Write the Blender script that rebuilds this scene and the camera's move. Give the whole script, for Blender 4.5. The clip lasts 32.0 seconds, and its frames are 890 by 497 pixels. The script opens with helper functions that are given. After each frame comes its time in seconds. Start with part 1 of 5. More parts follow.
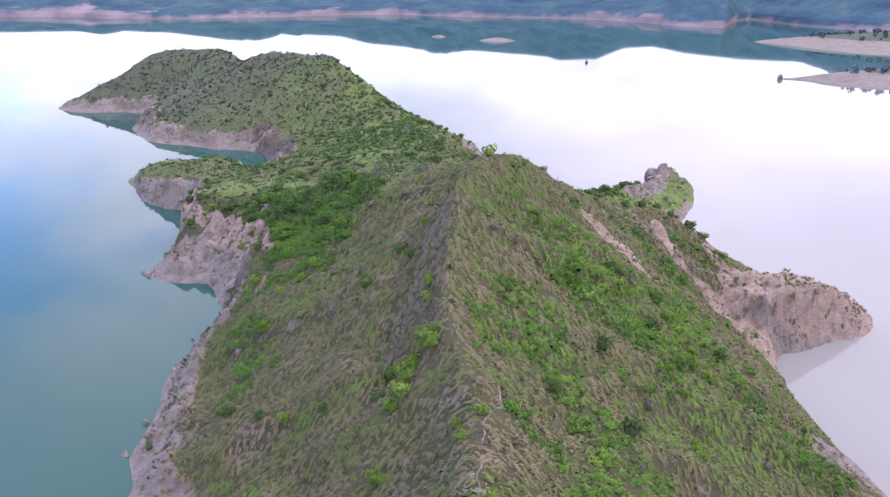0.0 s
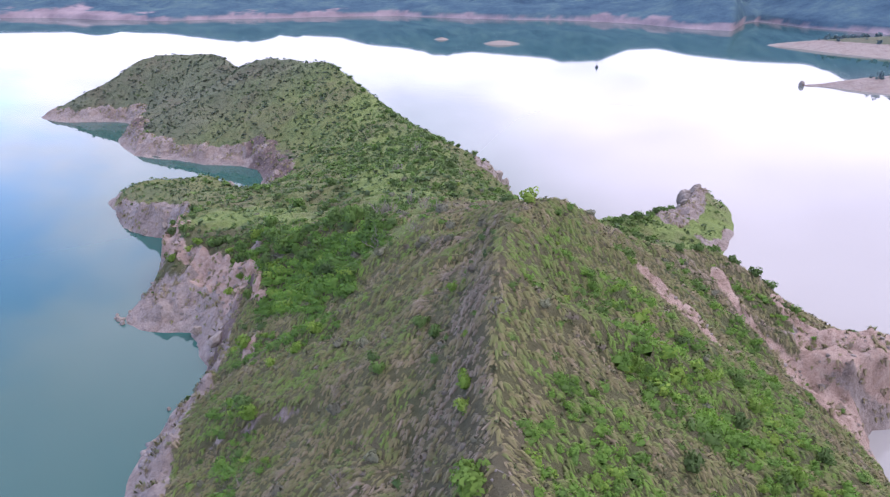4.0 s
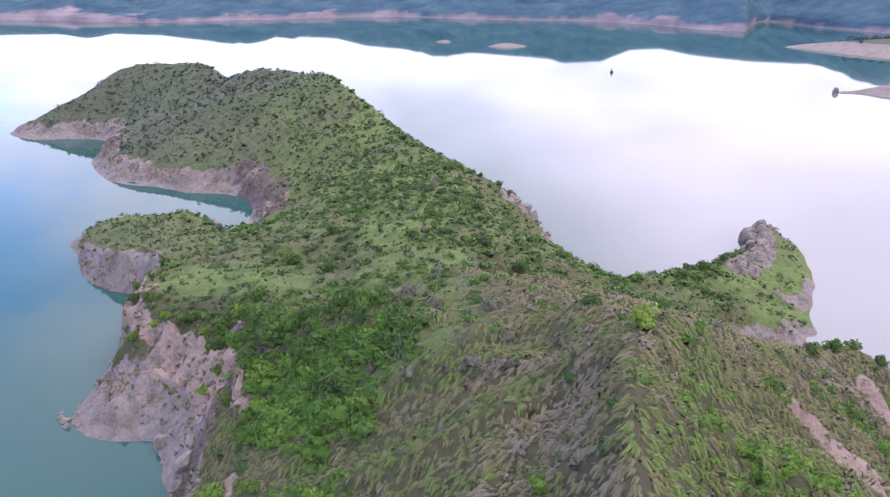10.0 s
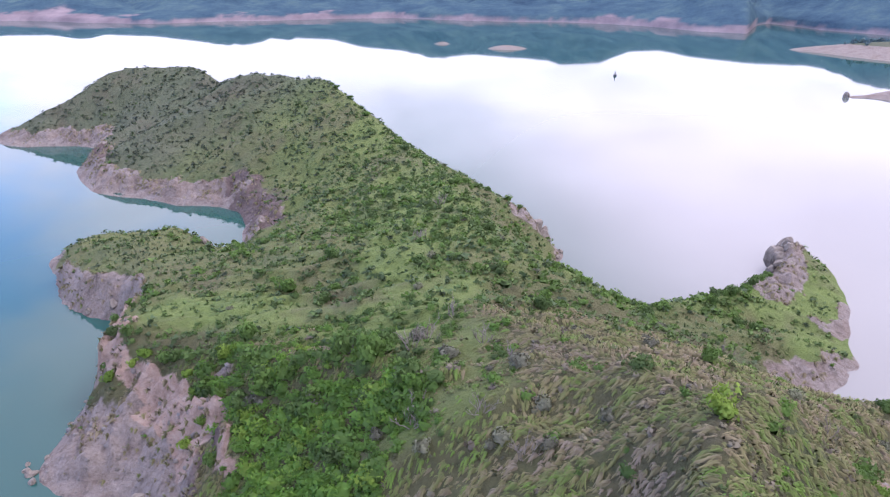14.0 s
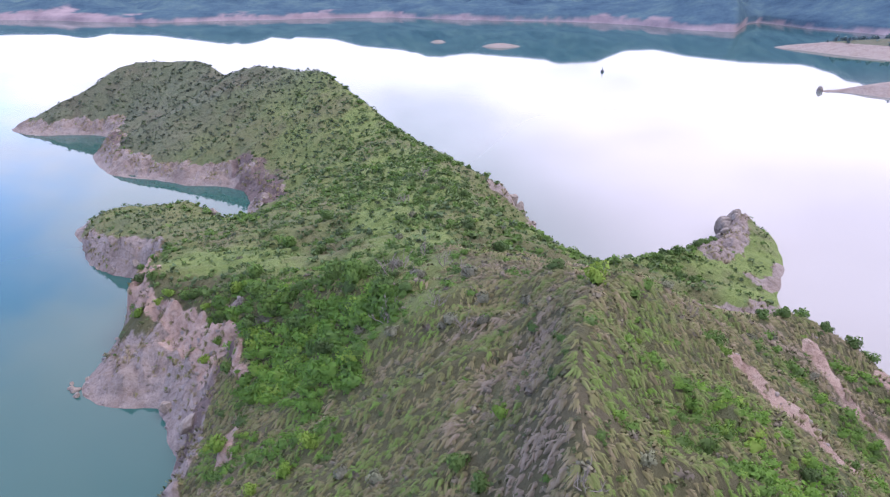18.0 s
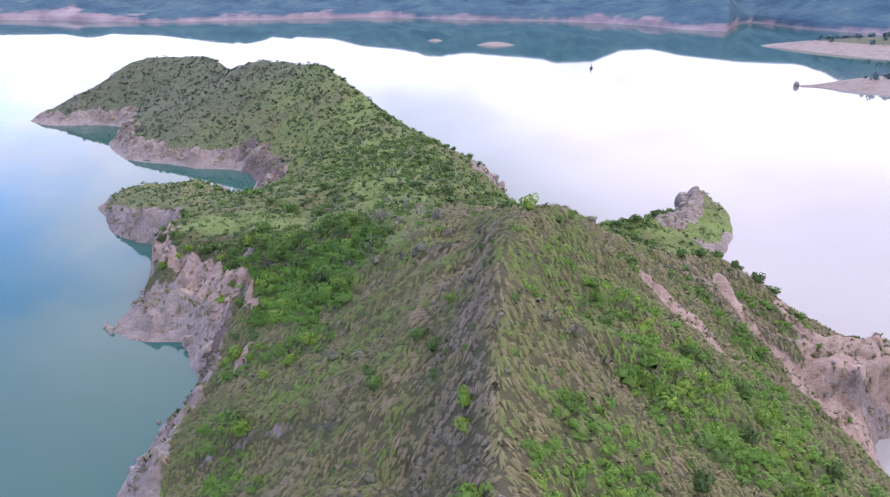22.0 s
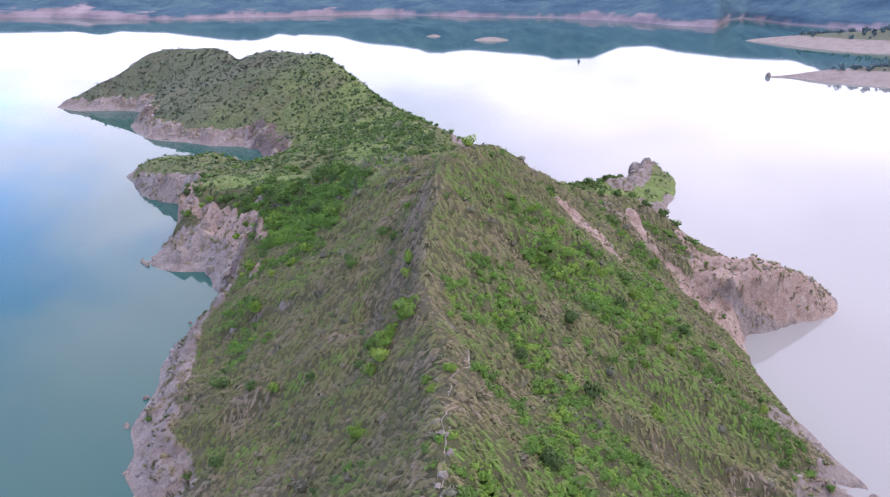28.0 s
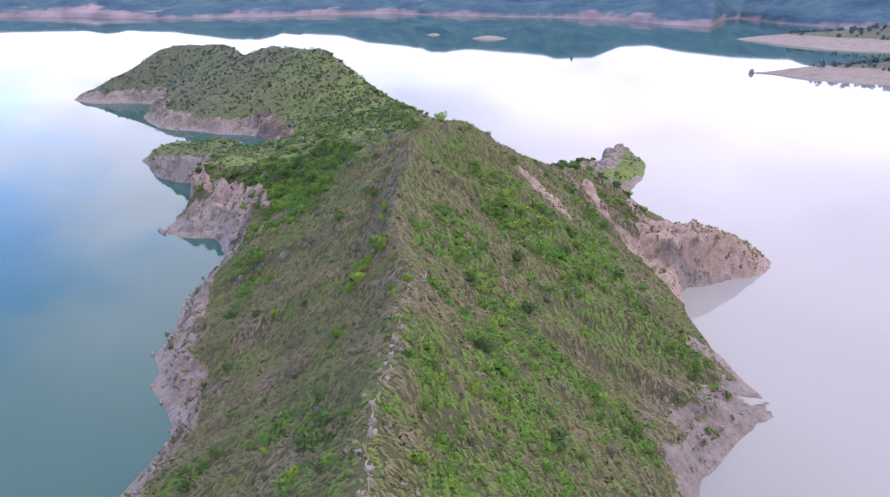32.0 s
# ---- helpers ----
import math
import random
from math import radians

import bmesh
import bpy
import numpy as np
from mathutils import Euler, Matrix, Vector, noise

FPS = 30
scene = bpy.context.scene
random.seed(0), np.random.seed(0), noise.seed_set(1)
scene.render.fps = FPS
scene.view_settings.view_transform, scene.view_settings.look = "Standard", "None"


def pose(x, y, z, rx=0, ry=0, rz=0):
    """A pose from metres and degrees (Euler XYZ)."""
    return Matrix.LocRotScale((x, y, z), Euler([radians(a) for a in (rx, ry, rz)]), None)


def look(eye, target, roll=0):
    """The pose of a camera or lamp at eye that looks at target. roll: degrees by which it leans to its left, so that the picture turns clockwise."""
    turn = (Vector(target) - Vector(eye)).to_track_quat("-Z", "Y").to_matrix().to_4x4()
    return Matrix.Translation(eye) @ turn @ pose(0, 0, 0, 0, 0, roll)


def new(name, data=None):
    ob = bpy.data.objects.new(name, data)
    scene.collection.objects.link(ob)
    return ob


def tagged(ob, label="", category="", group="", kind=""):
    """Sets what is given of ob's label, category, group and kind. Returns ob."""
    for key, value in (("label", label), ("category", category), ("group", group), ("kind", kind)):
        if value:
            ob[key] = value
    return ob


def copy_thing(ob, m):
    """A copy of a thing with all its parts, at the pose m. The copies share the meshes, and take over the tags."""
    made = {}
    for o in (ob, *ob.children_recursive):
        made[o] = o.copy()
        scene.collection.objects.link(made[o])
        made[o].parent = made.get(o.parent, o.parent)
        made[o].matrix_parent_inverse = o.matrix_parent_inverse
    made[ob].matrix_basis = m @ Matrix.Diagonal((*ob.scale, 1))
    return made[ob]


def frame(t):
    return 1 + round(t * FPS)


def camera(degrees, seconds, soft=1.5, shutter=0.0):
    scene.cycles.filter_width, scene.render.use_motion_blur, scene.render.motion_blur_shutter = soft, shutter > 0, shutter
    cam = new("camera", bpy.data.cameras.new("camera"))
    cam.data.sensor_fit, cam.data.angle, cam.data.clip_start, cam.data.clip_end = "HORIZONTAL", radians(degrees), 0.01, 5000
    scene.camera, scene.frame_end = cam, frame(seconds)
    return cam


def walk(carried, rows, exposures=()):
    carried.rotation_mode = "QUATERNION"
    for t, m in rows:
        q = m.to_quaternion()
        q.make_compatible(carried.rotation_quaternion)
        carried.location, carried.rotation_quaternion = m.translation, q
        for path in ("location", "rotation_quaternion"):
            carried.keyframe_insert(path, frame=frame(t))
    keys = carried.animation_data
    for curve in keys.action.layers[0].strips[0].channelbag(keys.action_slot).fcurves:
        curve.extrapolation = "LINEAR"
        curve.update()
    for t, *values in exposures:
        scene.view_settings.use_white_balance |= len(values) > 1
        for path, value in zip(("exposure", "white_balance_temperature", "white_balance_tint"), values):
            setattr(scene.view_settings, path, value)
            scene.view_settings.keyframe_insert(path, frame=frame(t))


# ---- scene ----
cam = camera(68.0, 32.0, soft=1.2)
PATH = [
    (0, (0.213, -0.089, 54.887), (0.2, 1.754, 54.112), -0.2),
    (0.5, (-0.163, 2.128, 54.884), (-0.175, 3.973, 54.11), -0.1),
    (1, (-0.517, 4.335, 54.884), (-0.53, 6.18, 54.111), -0.1),
    (1.5, (-1.06, 6.574, 54.967), (-1.071, 8.418, 54.194), -0.1),
    (2, (-1.389, 8.978, 54.972), (-1.4, 10.823, 54.198), -0.1),
    (2.5, (-1.834, 11.207, 55.047), (-1.844, 13.052, 54.275), -0.1),
    (3, (-2.227, 13.414, 55.096), (-2.238, 15.258, 54.322), -0.2),
    (3.5, (-2.701, 15.742, 55.096), (-2.711, 17.586, 54.322), -0.1),
    (5.5, (-4.456, 24.82, 55.177), (-4.465, 26.664, 54.404), -0.2),
    (6, (-4.903, 27.047, 55.179), (-4.912, 28.892, 54.406), -0.2),
    (6.5, (-5.379, 29.393, 55.23), (-5.387, 31.237, 54.457), -0.2),
    (7, (-5.828, 31.597, 55.208), (-5.835, 33.442, 54.434), -0.2),
    (7.5, (-6.277, 33.875, 55.22), (-6.283, 35.719, 54.446), -0.2),
    (8, (-6.71, 36.175, 55.257), (-6.716, 38.019, 54.483), -0.2),
    (8.5, (-7.158, 38.467, 55.324), (-7.164, 40.311, 54.548), -0.3),
    (9, (-7.648, 40.574, 55.346), (-7.651, 42.417, 54.57), -0.3),
    (9.5, (-8.0, 42.866, 55.342), (-8.003, 44.709, 54.565), -0.2),
    (10, (-8.375, 45.07, 55.311), (-8.377, 46.913, 54.535), -0.3),
    (10.5, (-8.713, 47.26, 55.267), (-8.716, 49.103, 54.492), -0.3),
    (11, (-9.08, 49.237, 55.405), (-9.081, 51.08, 54.629), -0.2),
    (11.5, (-9.437, 51.224, 55.483), (-9.437, 53.067, 54.707), -0.2),
    (12, (-9.777, 52.714, 55.425), (-9.775, 54.558, 54.651), -0.2),
    (12.5, (-10.114, 54.351, 55.374), (-10.111, 56.195, 54.6), -0.2),
    (13, (-10.718, 57.248, 55.357), (-10.708, 59.092, 54.583), -0.2),
    (13.5, (-10.5, 56.491, 55.24), (-10.491, 58.335, 54.466), -0.2),
    (14, (-10.244, 55.075, 55.199), (-10.235, 56.92, 54.425), -0.2),
    (14.5, (-9.963, 53.206, 55.162), (-9.951, 55.05, 54.388), -0.2),
    (16.5, (-8.124, 44.374, 55.201), (-8.113, 46.218, 54.428), -0.2),
    (17, (-7.651, 42.369, 55.126), (-7.643, 44.213, 54.352), -0.2),
    (17.5, (-7.242, 40.164, 55.093), (-7.233, 42.008, 54.319), -0.2),
    (18, (-6.833, 38.033, 55.12), (-6.824, 39.877, 54.347), -0.2),
    (18.5, (-6.435, 35.908, 55.123), (-6.426, 37.752, 54.348), -0.2),
    (19, (-6.072, 33.715, 55.131), (-6.062, 35.559, 54.357), -0.1),
    (19.5, (-5.611, 31.442, 55.059), (-5.602, 33.287, 54.287), -0.1),
    (20, (-5.156, 29.244, 54.957), (-5.148, 31.089, 54.186), -0.1),
    (20.5, (-4.707, 27.08, 54.974), (-4.7, 28.925, 54.202), -0.2),
    (21, (-4.369, 24.921, 54.975), (-4.361, 26.766, 54.202), -0.2),
    (21.5, (-3.942, 22.591, 54.989), (-3.934, 24.436, 54.217), -0.2),
    (22, (-3.52, 20.374, 55.025), (-3.513, 22.219, 54.254), -0.2),
    (22.5, (-3.042, 18.182, 54.995), (-3.036, 20.027, 54.223), -0.2),
    (23, (-2.581, 16.055, 55.031), (-2.577, 17.9, 54.259), -0.2),
    (23.5, (-2.118, 13.749, 55.045), (-2.115, 15.594, 54.273), -0.2),
    (24, (-1.734, 11.555, 55.074), (-1.731, 13.4, 54.301), -0.2),
    (24.5, (-1.216, 9.235, 55.089), (-1.214, 11.08, 54.316), -0.2),
    (25, (-0.74, 7.083, 55.092), (-0.739, 8.928, 54.319), -0.2),
    (25.5, (-0.252, 4.848, 55.075), (-0.252, 6.692, 54.301), -0.2),
    (27.5, (1.931, -4.04, 55.062), (1.925, -2.196, 54.288), -0.3),
    (28, (2.475, -5.984, 55.007), (2.468, -4.141, 54.232), -0.3),
    (28.5, (3.096, -8.216, 55.011), (3.086, -6.373, 54.236), -0.3),
    (29, (3.686, -10.402, 55.074), (3.675, -8.559, 54.299), -0.3),
    (29.5, (4.289, -12.713, 55.122), (4.277, -10.87, 54.346), -0.3),
    (30, (4.919, -14.933, 55.069), (4.904, -13.089, 54.294), -0.4),
    (30.5, (5.585, -17.291, 55.055), (5.568, -15.447, 54.28), -0.4),
    (31, (6.15, -19.552, 55.104), (6.132, -17.708, 54.33), -0.4),
    (31.5, (6.834, -21.838, 55.146), (6.814, -19.994, 54.371), -0.3),
    (32, (7.337, -23.929, 55.169), (7.317, -22.085, 54.394), -0.3),
]
walk(cam, [(t, look(eye, target, roll)) for t, eye, target, roll in PATH], [(0, -0.02, 5860, 29), (10, -0.03, 5860, 29), (21, 0.05, 5860, 29), (32, -0.08, 5860, 28)])

# ---- sky, sun ----
SUN_ELEVATION, SUN_AZIMUTH = radians(57), radians(62)   # azimuth clockwise from +y


def node(tree, kind, **values):
    n = tree.nodes.new(kind)
    for key, value in values.items():
        if key in n.inputs:
            n.inputs[key].default_value = value
    return n


def build_world():
    world = bpy.data.worlds.new("overcast_sky")
    scene.world = world
    world.use_nodes = True
    tree = world.node_tree
    tree.nodes.clear()
    link = tree.links.new
    sky = tree.nodes.new("ShaderNodeTexSky")
    sky.sky_type, sky.sun_disc = "NISHITA", False
    sky.sun_elevation, sky.sun_rotation = SUN_ELEVATION, SUN_AZIMUTH
    sky.altitude, sky.dust_density, sky.ozone_density = 600, 1.0, 4.5
    coord = tree.nodes.new("ShaderNodeTexCoord")
    split = tree.nodes.new("ShaderNodeSeparateXYZ")
    link(coord.outputs["Generated"], split.inputs[0])

    def math_node(op, a, b=None, clamp=False):
        n = tree.nodes.new("ShaderNodeMath")
        n.operation, n.use_clamp = op, clamp
        for slot, v in enumerate((a, b)):
            if v is None:
                continue
            if isinstance(v, (int, float)):
                n.inputs[slot].default_value = v
            else:
                link(v, n.inputs[slot])
        return n.outputs[0]

    x, y, z = split.outputs
    up = math_node("ABSOLUTE", z)
    flat = math_node("ADD", up, 0.22)
    px, py = math_node("DIVIDE", x, flat), math_node("DIVIDE", y, flat)
    plane = tree.nodes.new("ShaderNodeCombineXYZ")
    link(px, plane.inputs[0]), link(py, plane.inputs[1])
    cloud = node(tree, "ShaderNodeTexNoise", Scale=1.1, Detail=6.0, Roughness=0.52, Distortion=0.35)
    link(plane.outputs[0], cloud.inputs["Vector"])
    # cloud cover: thinner to the west, closed elsewhere
    cover = math_node("MULTIPLY_ADD", x, 0.62)
    tree.nodes[-1].inputs[2].default_value = 0.535
    cover = math_node("ADD", cover, cloud.outputs["Fac"])
    mask = tree.nodes.new("ShaderNodeMapRange")
    mask.interpolation_type = "SMOOTHSTEP"
    mask.inputs["From Min"].default_value, mask.inputs["From Max"].default_value = 0.52, 0.78
    link(cover, mask.inputs["Value"])
    # cloud brightness: brightest low ahead, greyer overhead
    bright = tree.nodes.new("ShaderNodeMapRange")
    bright.interpolation_type = "SMOOTHSTEP"
    for key, v in (("From Min", 0.3), ("From Max", 0.85), ("To Min", 2.4), ("To Max", 2.22)):
        bright.inputs[key].default_value = v
    link(up, bright.inputs["Value"])
    billow = tree.nodes.new("ShaderNodeMapRange")
    for key, v in (("From Min", 0.3), ("From Max", 0.7), ("To Min", 0.82), ("To Max", 1.14)):
        billow.inputs[key].default_value = v
    cloud2 = node(tree, "ShaderNodeTexNoise", Scale=2.3, Detail=5.0, Roughness=0.5)
    link(plane.outputs[0], cloud2.inputs["Vector"]), link(cloud2.outputs["Fac"], billow.inputs["Value"])
    lum = math_node("MULTIPLY", bright.outputs[0], billow.outputs[0])
    white = tree.nodes.new("ShaderNodeVectorMath")
    white.operation = "SCALE"
    white.inputs[0].default_value = (0.952, 0.948, 1.005)
    link(lum, white.inputs["Scale"])
    dim = tree.nodes.new("ShaderNodeVectorMath")
    dim.operation = "SCALE"
    dim.inputs["Scale"].default_value = 0.62
    link(sky.outputs[0], dim.inputs[0])
    mix = tree.nodes.new("ShaderNodeMix")
    mix.data_type = "RGBA"
    link(mask.outputs[0], mix.inputs["Factor"])
    link(dim.outputs[0], mix.inputs[6]), link(white.outputs[0], mix.inputs[7])
    back = node(tree, "ShaderNodeBackground", Strength=1.0)
    out = tree.nodes.new("ShaderNodeOutputWorld")
    link(mix.outputs[2], back.inputs["Color"]), link(back.outputs[0], out.inputs["Surface"])


build_world()
sun = new("sun", bpy.data.lights.new("sun", "SUN"))
sun.data.energy, sun.data.angle, sun.data.color = 1.9, radians(18), (1.0, 0.96, 0.9)
sun.matrix_world = look((0, 0, 0), (-math.sin(SUN_AZIMUTH) * math.cos(SUN_ELEVATION), -math.cos(SUN_AZIMUTH) * math.cos(SUN_ELEVATION), -math.sin(SUN_ELEVATION)))


# ---- number noise, for shapes ----
def hash_grid(ix, iy, seed):
    h = np.sin(ix * 127.1 + iy * 311.7 + seed * 74.7) * 43758.5453
    return h - np.floor(h)


def value_noise(x, y, seed=0):
    ix, iy = np.floor(x), np.floor(y)
    fx, fy = x - ix, y - iy
    fx, fy = fx * fx * (3 - 2 * fx), fy * fy * (3 - 2 * fy)
    a, b = hash_grid(ix, iy, seed), hash_grid(ix + 1, iy, seed)
    c, d = hash_grid(ix, iy + 1, seed), hash_grid(ix + 1, iy + 1, seed)
    return (a * (1 - fx) + b * fx) * (1 - fy) + (c * (1 - fx) + d * fx) * fy


def fbm(x, y, size, octaves=4, seed=0, gain=0.5):
    """Layered noise of about -1 to 1 with lumps of that size in metres."""
    total, amp, norm = np.zeros_like(np.asarray(x, float)), 1.0, 0.0
    x, y = np.asarray(x, float) / size, np.asarray(y, float) / size
    for k in range(octaves):
        c, s = math.cos(k * 0.7), math.sin(k * 0.7)
        total += amp * (2 * value_noise(c * x - s * y + 17.3 * k, s * x + c * y - 9.1 * k, seed + k) - 1)
        norm += amp
        amp *= gain
        x, y = x * 2, y * 2
    return total / norm


def ramp(v, lo, hi):
    v = np.clip((np.asarray(v, float) - lo) / (hi - lo), 0, 1)
    return v * v * (3 - 2 * v)


# ---- relief from a shore outline, crest lines and spurs ----
class Relief:
    """Land inside a shore outline, drawn tight like a cloth over its crest lines."""

    def __init__(self, shore, lines, cell, margin=12, rough=0.0, grow=0.7):
        pts = np.array(shore, float)
        self.cell = cell
        self.x0, self.y0 = pts.min(0) - margin
        nx, ny = np.ceil((pts.max(0) + margin - (self.x0, self.y0)) / cell).astype(int) + 1
        gx, gy = np.meshgrid(self.x0 + cell * np.arange(nx), self.y0 + cell * np.arange(ny))
        wx = gx + rough * fbm(gx, gy, 9, 3, 3)
        wy = gy + rough * fbm(gx, gy, 9, 3, 8)
        inside, dist = np.zeros(gx.shape, bool), np.full(gx.shape, 1e9)
        for (ax, ay), (bx, by) in zip(pts, np.roll(pts, -1, 0)):
            if ay != by:
                inside ^= ((ay > wy) != (by > wy)) & (wx < (bx - ax) * (wy - ay) / (by - ay) + ax)
            u = np.clip(((wx - ax) * (bx - ax) + (wy - ay) * (by - ay)) / max((bx - ax) ** 2 + (by - ay) ** 2, 1e-9), 0, 1)
            dist = np.minimum(dist, np.hypot(wx - ax - u * (bx - ax), wy - ay - u * (by - ay)))
        inside |= dist < grow
        self.inside, self.dist, self.gx, self.gy = inside, dist, gx, gy
        fixed, height = ~inside, np.where(inside, 0.0, -0.45 * dist)
        count = np.zeros(gx.shape)
        total = np.zeros(gx.shape)
        for line in lines:
            line = np.array(line, float)
            if len(line) == 1:
                line = np.vstack([line, line + (0.01, 0, 0)])
            for a, b in zip(line[:-1], line[1:]):
                steps = max(2, int(np.hypot(*(b - a)[:2]) / cell * 2))
                for u in np.linspace(0, 1, steps):
                    p = a + u * (b - a)
                    i, j = int(round((p[1] - self.y0) / cell)), int(round((p[0] - self.x0) / cell))
                    if 0 <= i < ny and 0 <= j < nx and inside[i, j]:
                        total[i, j] += p[2]
                        count[i, j] += 1
        hit = count > 0
        height[hit], fixed[hit] = total[hit] / count[hit], True
        self.z = self.relax(height, fixed)

    def relax(self, height, fixed):
        ny, nx = height.shape
        if min(ny, nx) > 24:
            py, px = ny + ny % 2, nx + nx % 2
            h = np.pad(height, ((0, py - ny), (0, px - nx)), mode="edge")
            f = np.pad(fixed, ((0, py - ny), (0, px - nx)), mode="edge").astype(float)
            hs = (h * f).reshape(py // 2, 2, px // 2, 2).sum((1, 3))
            fs = f.reshape(py // 2, 2, px // 2, 2).sum((1, 3))
            coarse = self.relax(np.where(fs > 0, hs / np.maximum(fs, 1), 0), fs > 0)
            start = np.repeat(np.repeat(coarse, 2, 0), 2, 1)[:ny, :nx]
        else:
            start = np.full_like(height, height[fixed].mean())
        z = np.where(fixed, height, start)
        for _ in range(60):
            p = np.pad(z, 1, mode="edge")
            mean = (p[:-2, 1:-1] + p[2:, 1:-1] + p[1:-1, :-2] + p[1:-1, 2:]) / 4
            z = np.where(fixed, height, mean)
        return z

    def soften(self, rounds, keep=0.0):
        for _ in range(rounds):
            p = np.pad(self.z, 1, mode="edge")
            mean = (p[:-2, 1:-1] + p[2:, 1:-1] + p[1:-1, :-2] + p[1:-1, 2:]) / 4
            self.z = np.where(self.inside, keep * self.z + (1 - keep) * mean, self.z)

    def finer(self):
        """Halve the cell."""
        z = self.z
        ny, nx = z.shape
        out = np.zeros((2 * ny - 1, 2 * nx - 1))
        for src, name in ((self.z, "z"), (self.dist * np.where(self.inside, 1, -1), "signed")):
            out = np.zeros((2 * ny - 1, 2 * nx - 1))
            out[::2, ::2] = src
            out[1::2, ::2] = (src[:-1] + src[1:]) / 2
            out[:, 1::2] = (out[:, :-2:2] + out[:, 2::2]) / 2
            if name == "z":
                self.z = out
            else:
                self.dist, self.inside = np.abs(out), out > 0
        self.cell /= 2
        self.gx, self.gy = np.meshgrid(self.x0 + self.cell * np.arange(2 * nx - 1), self.y0 + self.cell * np.arange(2 * ny - 1))

    def sample(self, grid, x, y):
        u = np.clip((np.asarray(x, float) - self.x0) / self.cell, 0, grid.shape[1] - 1.001)
        v = np.clip((np.asarray(y, float) - self.y0) / self.cell, 0, grid.shape[0] - 1.001)
        j, i = u.astype(int), v.astype(int)
        fu, fv = u - j, v - i
        return (grid[i, j] * (1 - fu) + grid[i, j + 1] * fu) * (1 - fv) + (grid[i + 1, j] * (1 - fu) + grid[i + 1, j + 1] * fu) * fv

    def slope(self):
        dy, dx = np.gradient(self.z, self.cell)
        return np.hypot(dx, dy)

    def mesh(self, name, below=-1.6, attributes=()):
        ny, nx = self.z.shape
        keep = self.z > below
        quad = keep[:-1, :-1] & keep[1:, :-1] & keep[:-1, 1:] & keep[1:, 1:]
        index = np.arange(ny * nx).reshape(ny, nx)
        faces = np.stack([index[:-1, :-1][quad], index[:-1, 1:][quad], index[1:, 1:][quad], index[1:, :-1][quad]], 1)
        used, faces = np.unique(faces, return_inverse=True)
        faces = faces.reshape(-1, 4)
        co = np.stack([self.gx.ravel()[used], self.gy.ravel()[used], self.z.ravel()[used]], 1)
        me = raw_mesh(name, co, faces)
        for key, grid in attributes:
            a = me.attributes.new(key, "FLOAT", "POINT")
            a.data.foreach_set("value", grid.ravel()[used].astype(np.float32))
        return me


def raw_mesh(name, co, faces, smooth=True, normals=None):
    me = bpy.data.meshes.new(name)
    k = faces.shape[1]
    me.vertices.add(len(co)), me.loops.add(faces.size), me.polygons.add(len(faces))
    me.vertices.foreach_set("co", np.ascontiguousarray(co, np.float32).ravel())
    me.loops.foreach_set("vertex_index", np.ascontiguousarray(faces, np.int32).ravel())
    me.polygons.foreach_set("loop_start", np.arange(0, faces.size, k, dtype=np.int32))
    me.polygons.foreach_set("use_smooth", np.full(len(faces), smooth))
    me.update(calc_edges=True)
    if normals is not None:
        me.normals_split_custom_set_from_vertices(np.ascontiguousarray(normals, np.float32))
    return me


# ---- materials ----
def material(name):
    m = bpy.data.materials.new(name)
    m.use_nodes = True
    t = m.node_tree
    return m, t, t.nodes["Principled BSDF"]


def noise_node(t, size, detail=4.0, rough=0.55, vector=None):
    n = node(t, "ShaderNodeTexNoise", Scale=1.0 / size, Detail=detail, Roughness=rough)
    t.links.new(vector, n.inputs["Vector"])
    return n.outputs["Fac"]


def ramp_node(t, fac, stops):
    n = t.nodes.new("ShaderNodeValToRGB")
    e = n.color_ramp.elements
    while len(e) < len(stops):
        e.new(0.5)
    for slot, (p, c) in zip(e, stops):
        slot.position, slot.color = p, (*c, 1)
    t.links.new(fac, n.inputs[0])
    return n.outputs[0]


def mix_node(t, fac, a, b):
    n = t.nodes.new("ShaderNodeMix")
    n.data_type = "RGBA"
    for slot, v in ((0, fac), (6, a), (7, b)):
        if isinstance(v, (int, float)):
            n.inputs[slot].default_value = v
        elif isinstance(v, tuple):
            n.inputs[slot].default_value = (*v, 1)
        else:
            t.links.new(v, n.inputs[slot])
    return n.outputs[2]


def range_node(t, v, lo, hi, a=0.0, b=1.0):
    n = t.nodes.new("ShaderNodeMapRange")
    n.interpolation_type = "SMOOTHSTEP"
    for key, value in (("From Min", lo), ("From Max", hi), ("To Min", a), ("To Max", b)):
        n.inputs[key].default_value = value
    t.links.new(v, n.inputs["Value"])
    return n.outputs[0]


def bump_node(t, height, strength, distance, bsdf):
    n = node(t, "ShaderNodeBump", Strength=strength, Distance=distance)
    t.links.new(height, n.inputs["Height"]), t.links.new(n.outputs[0], bsdf.inputs["Normal"])


def world_place(t):
    return t.nodes.new("ShaderNodeNewGeometry").outputs["Position"]


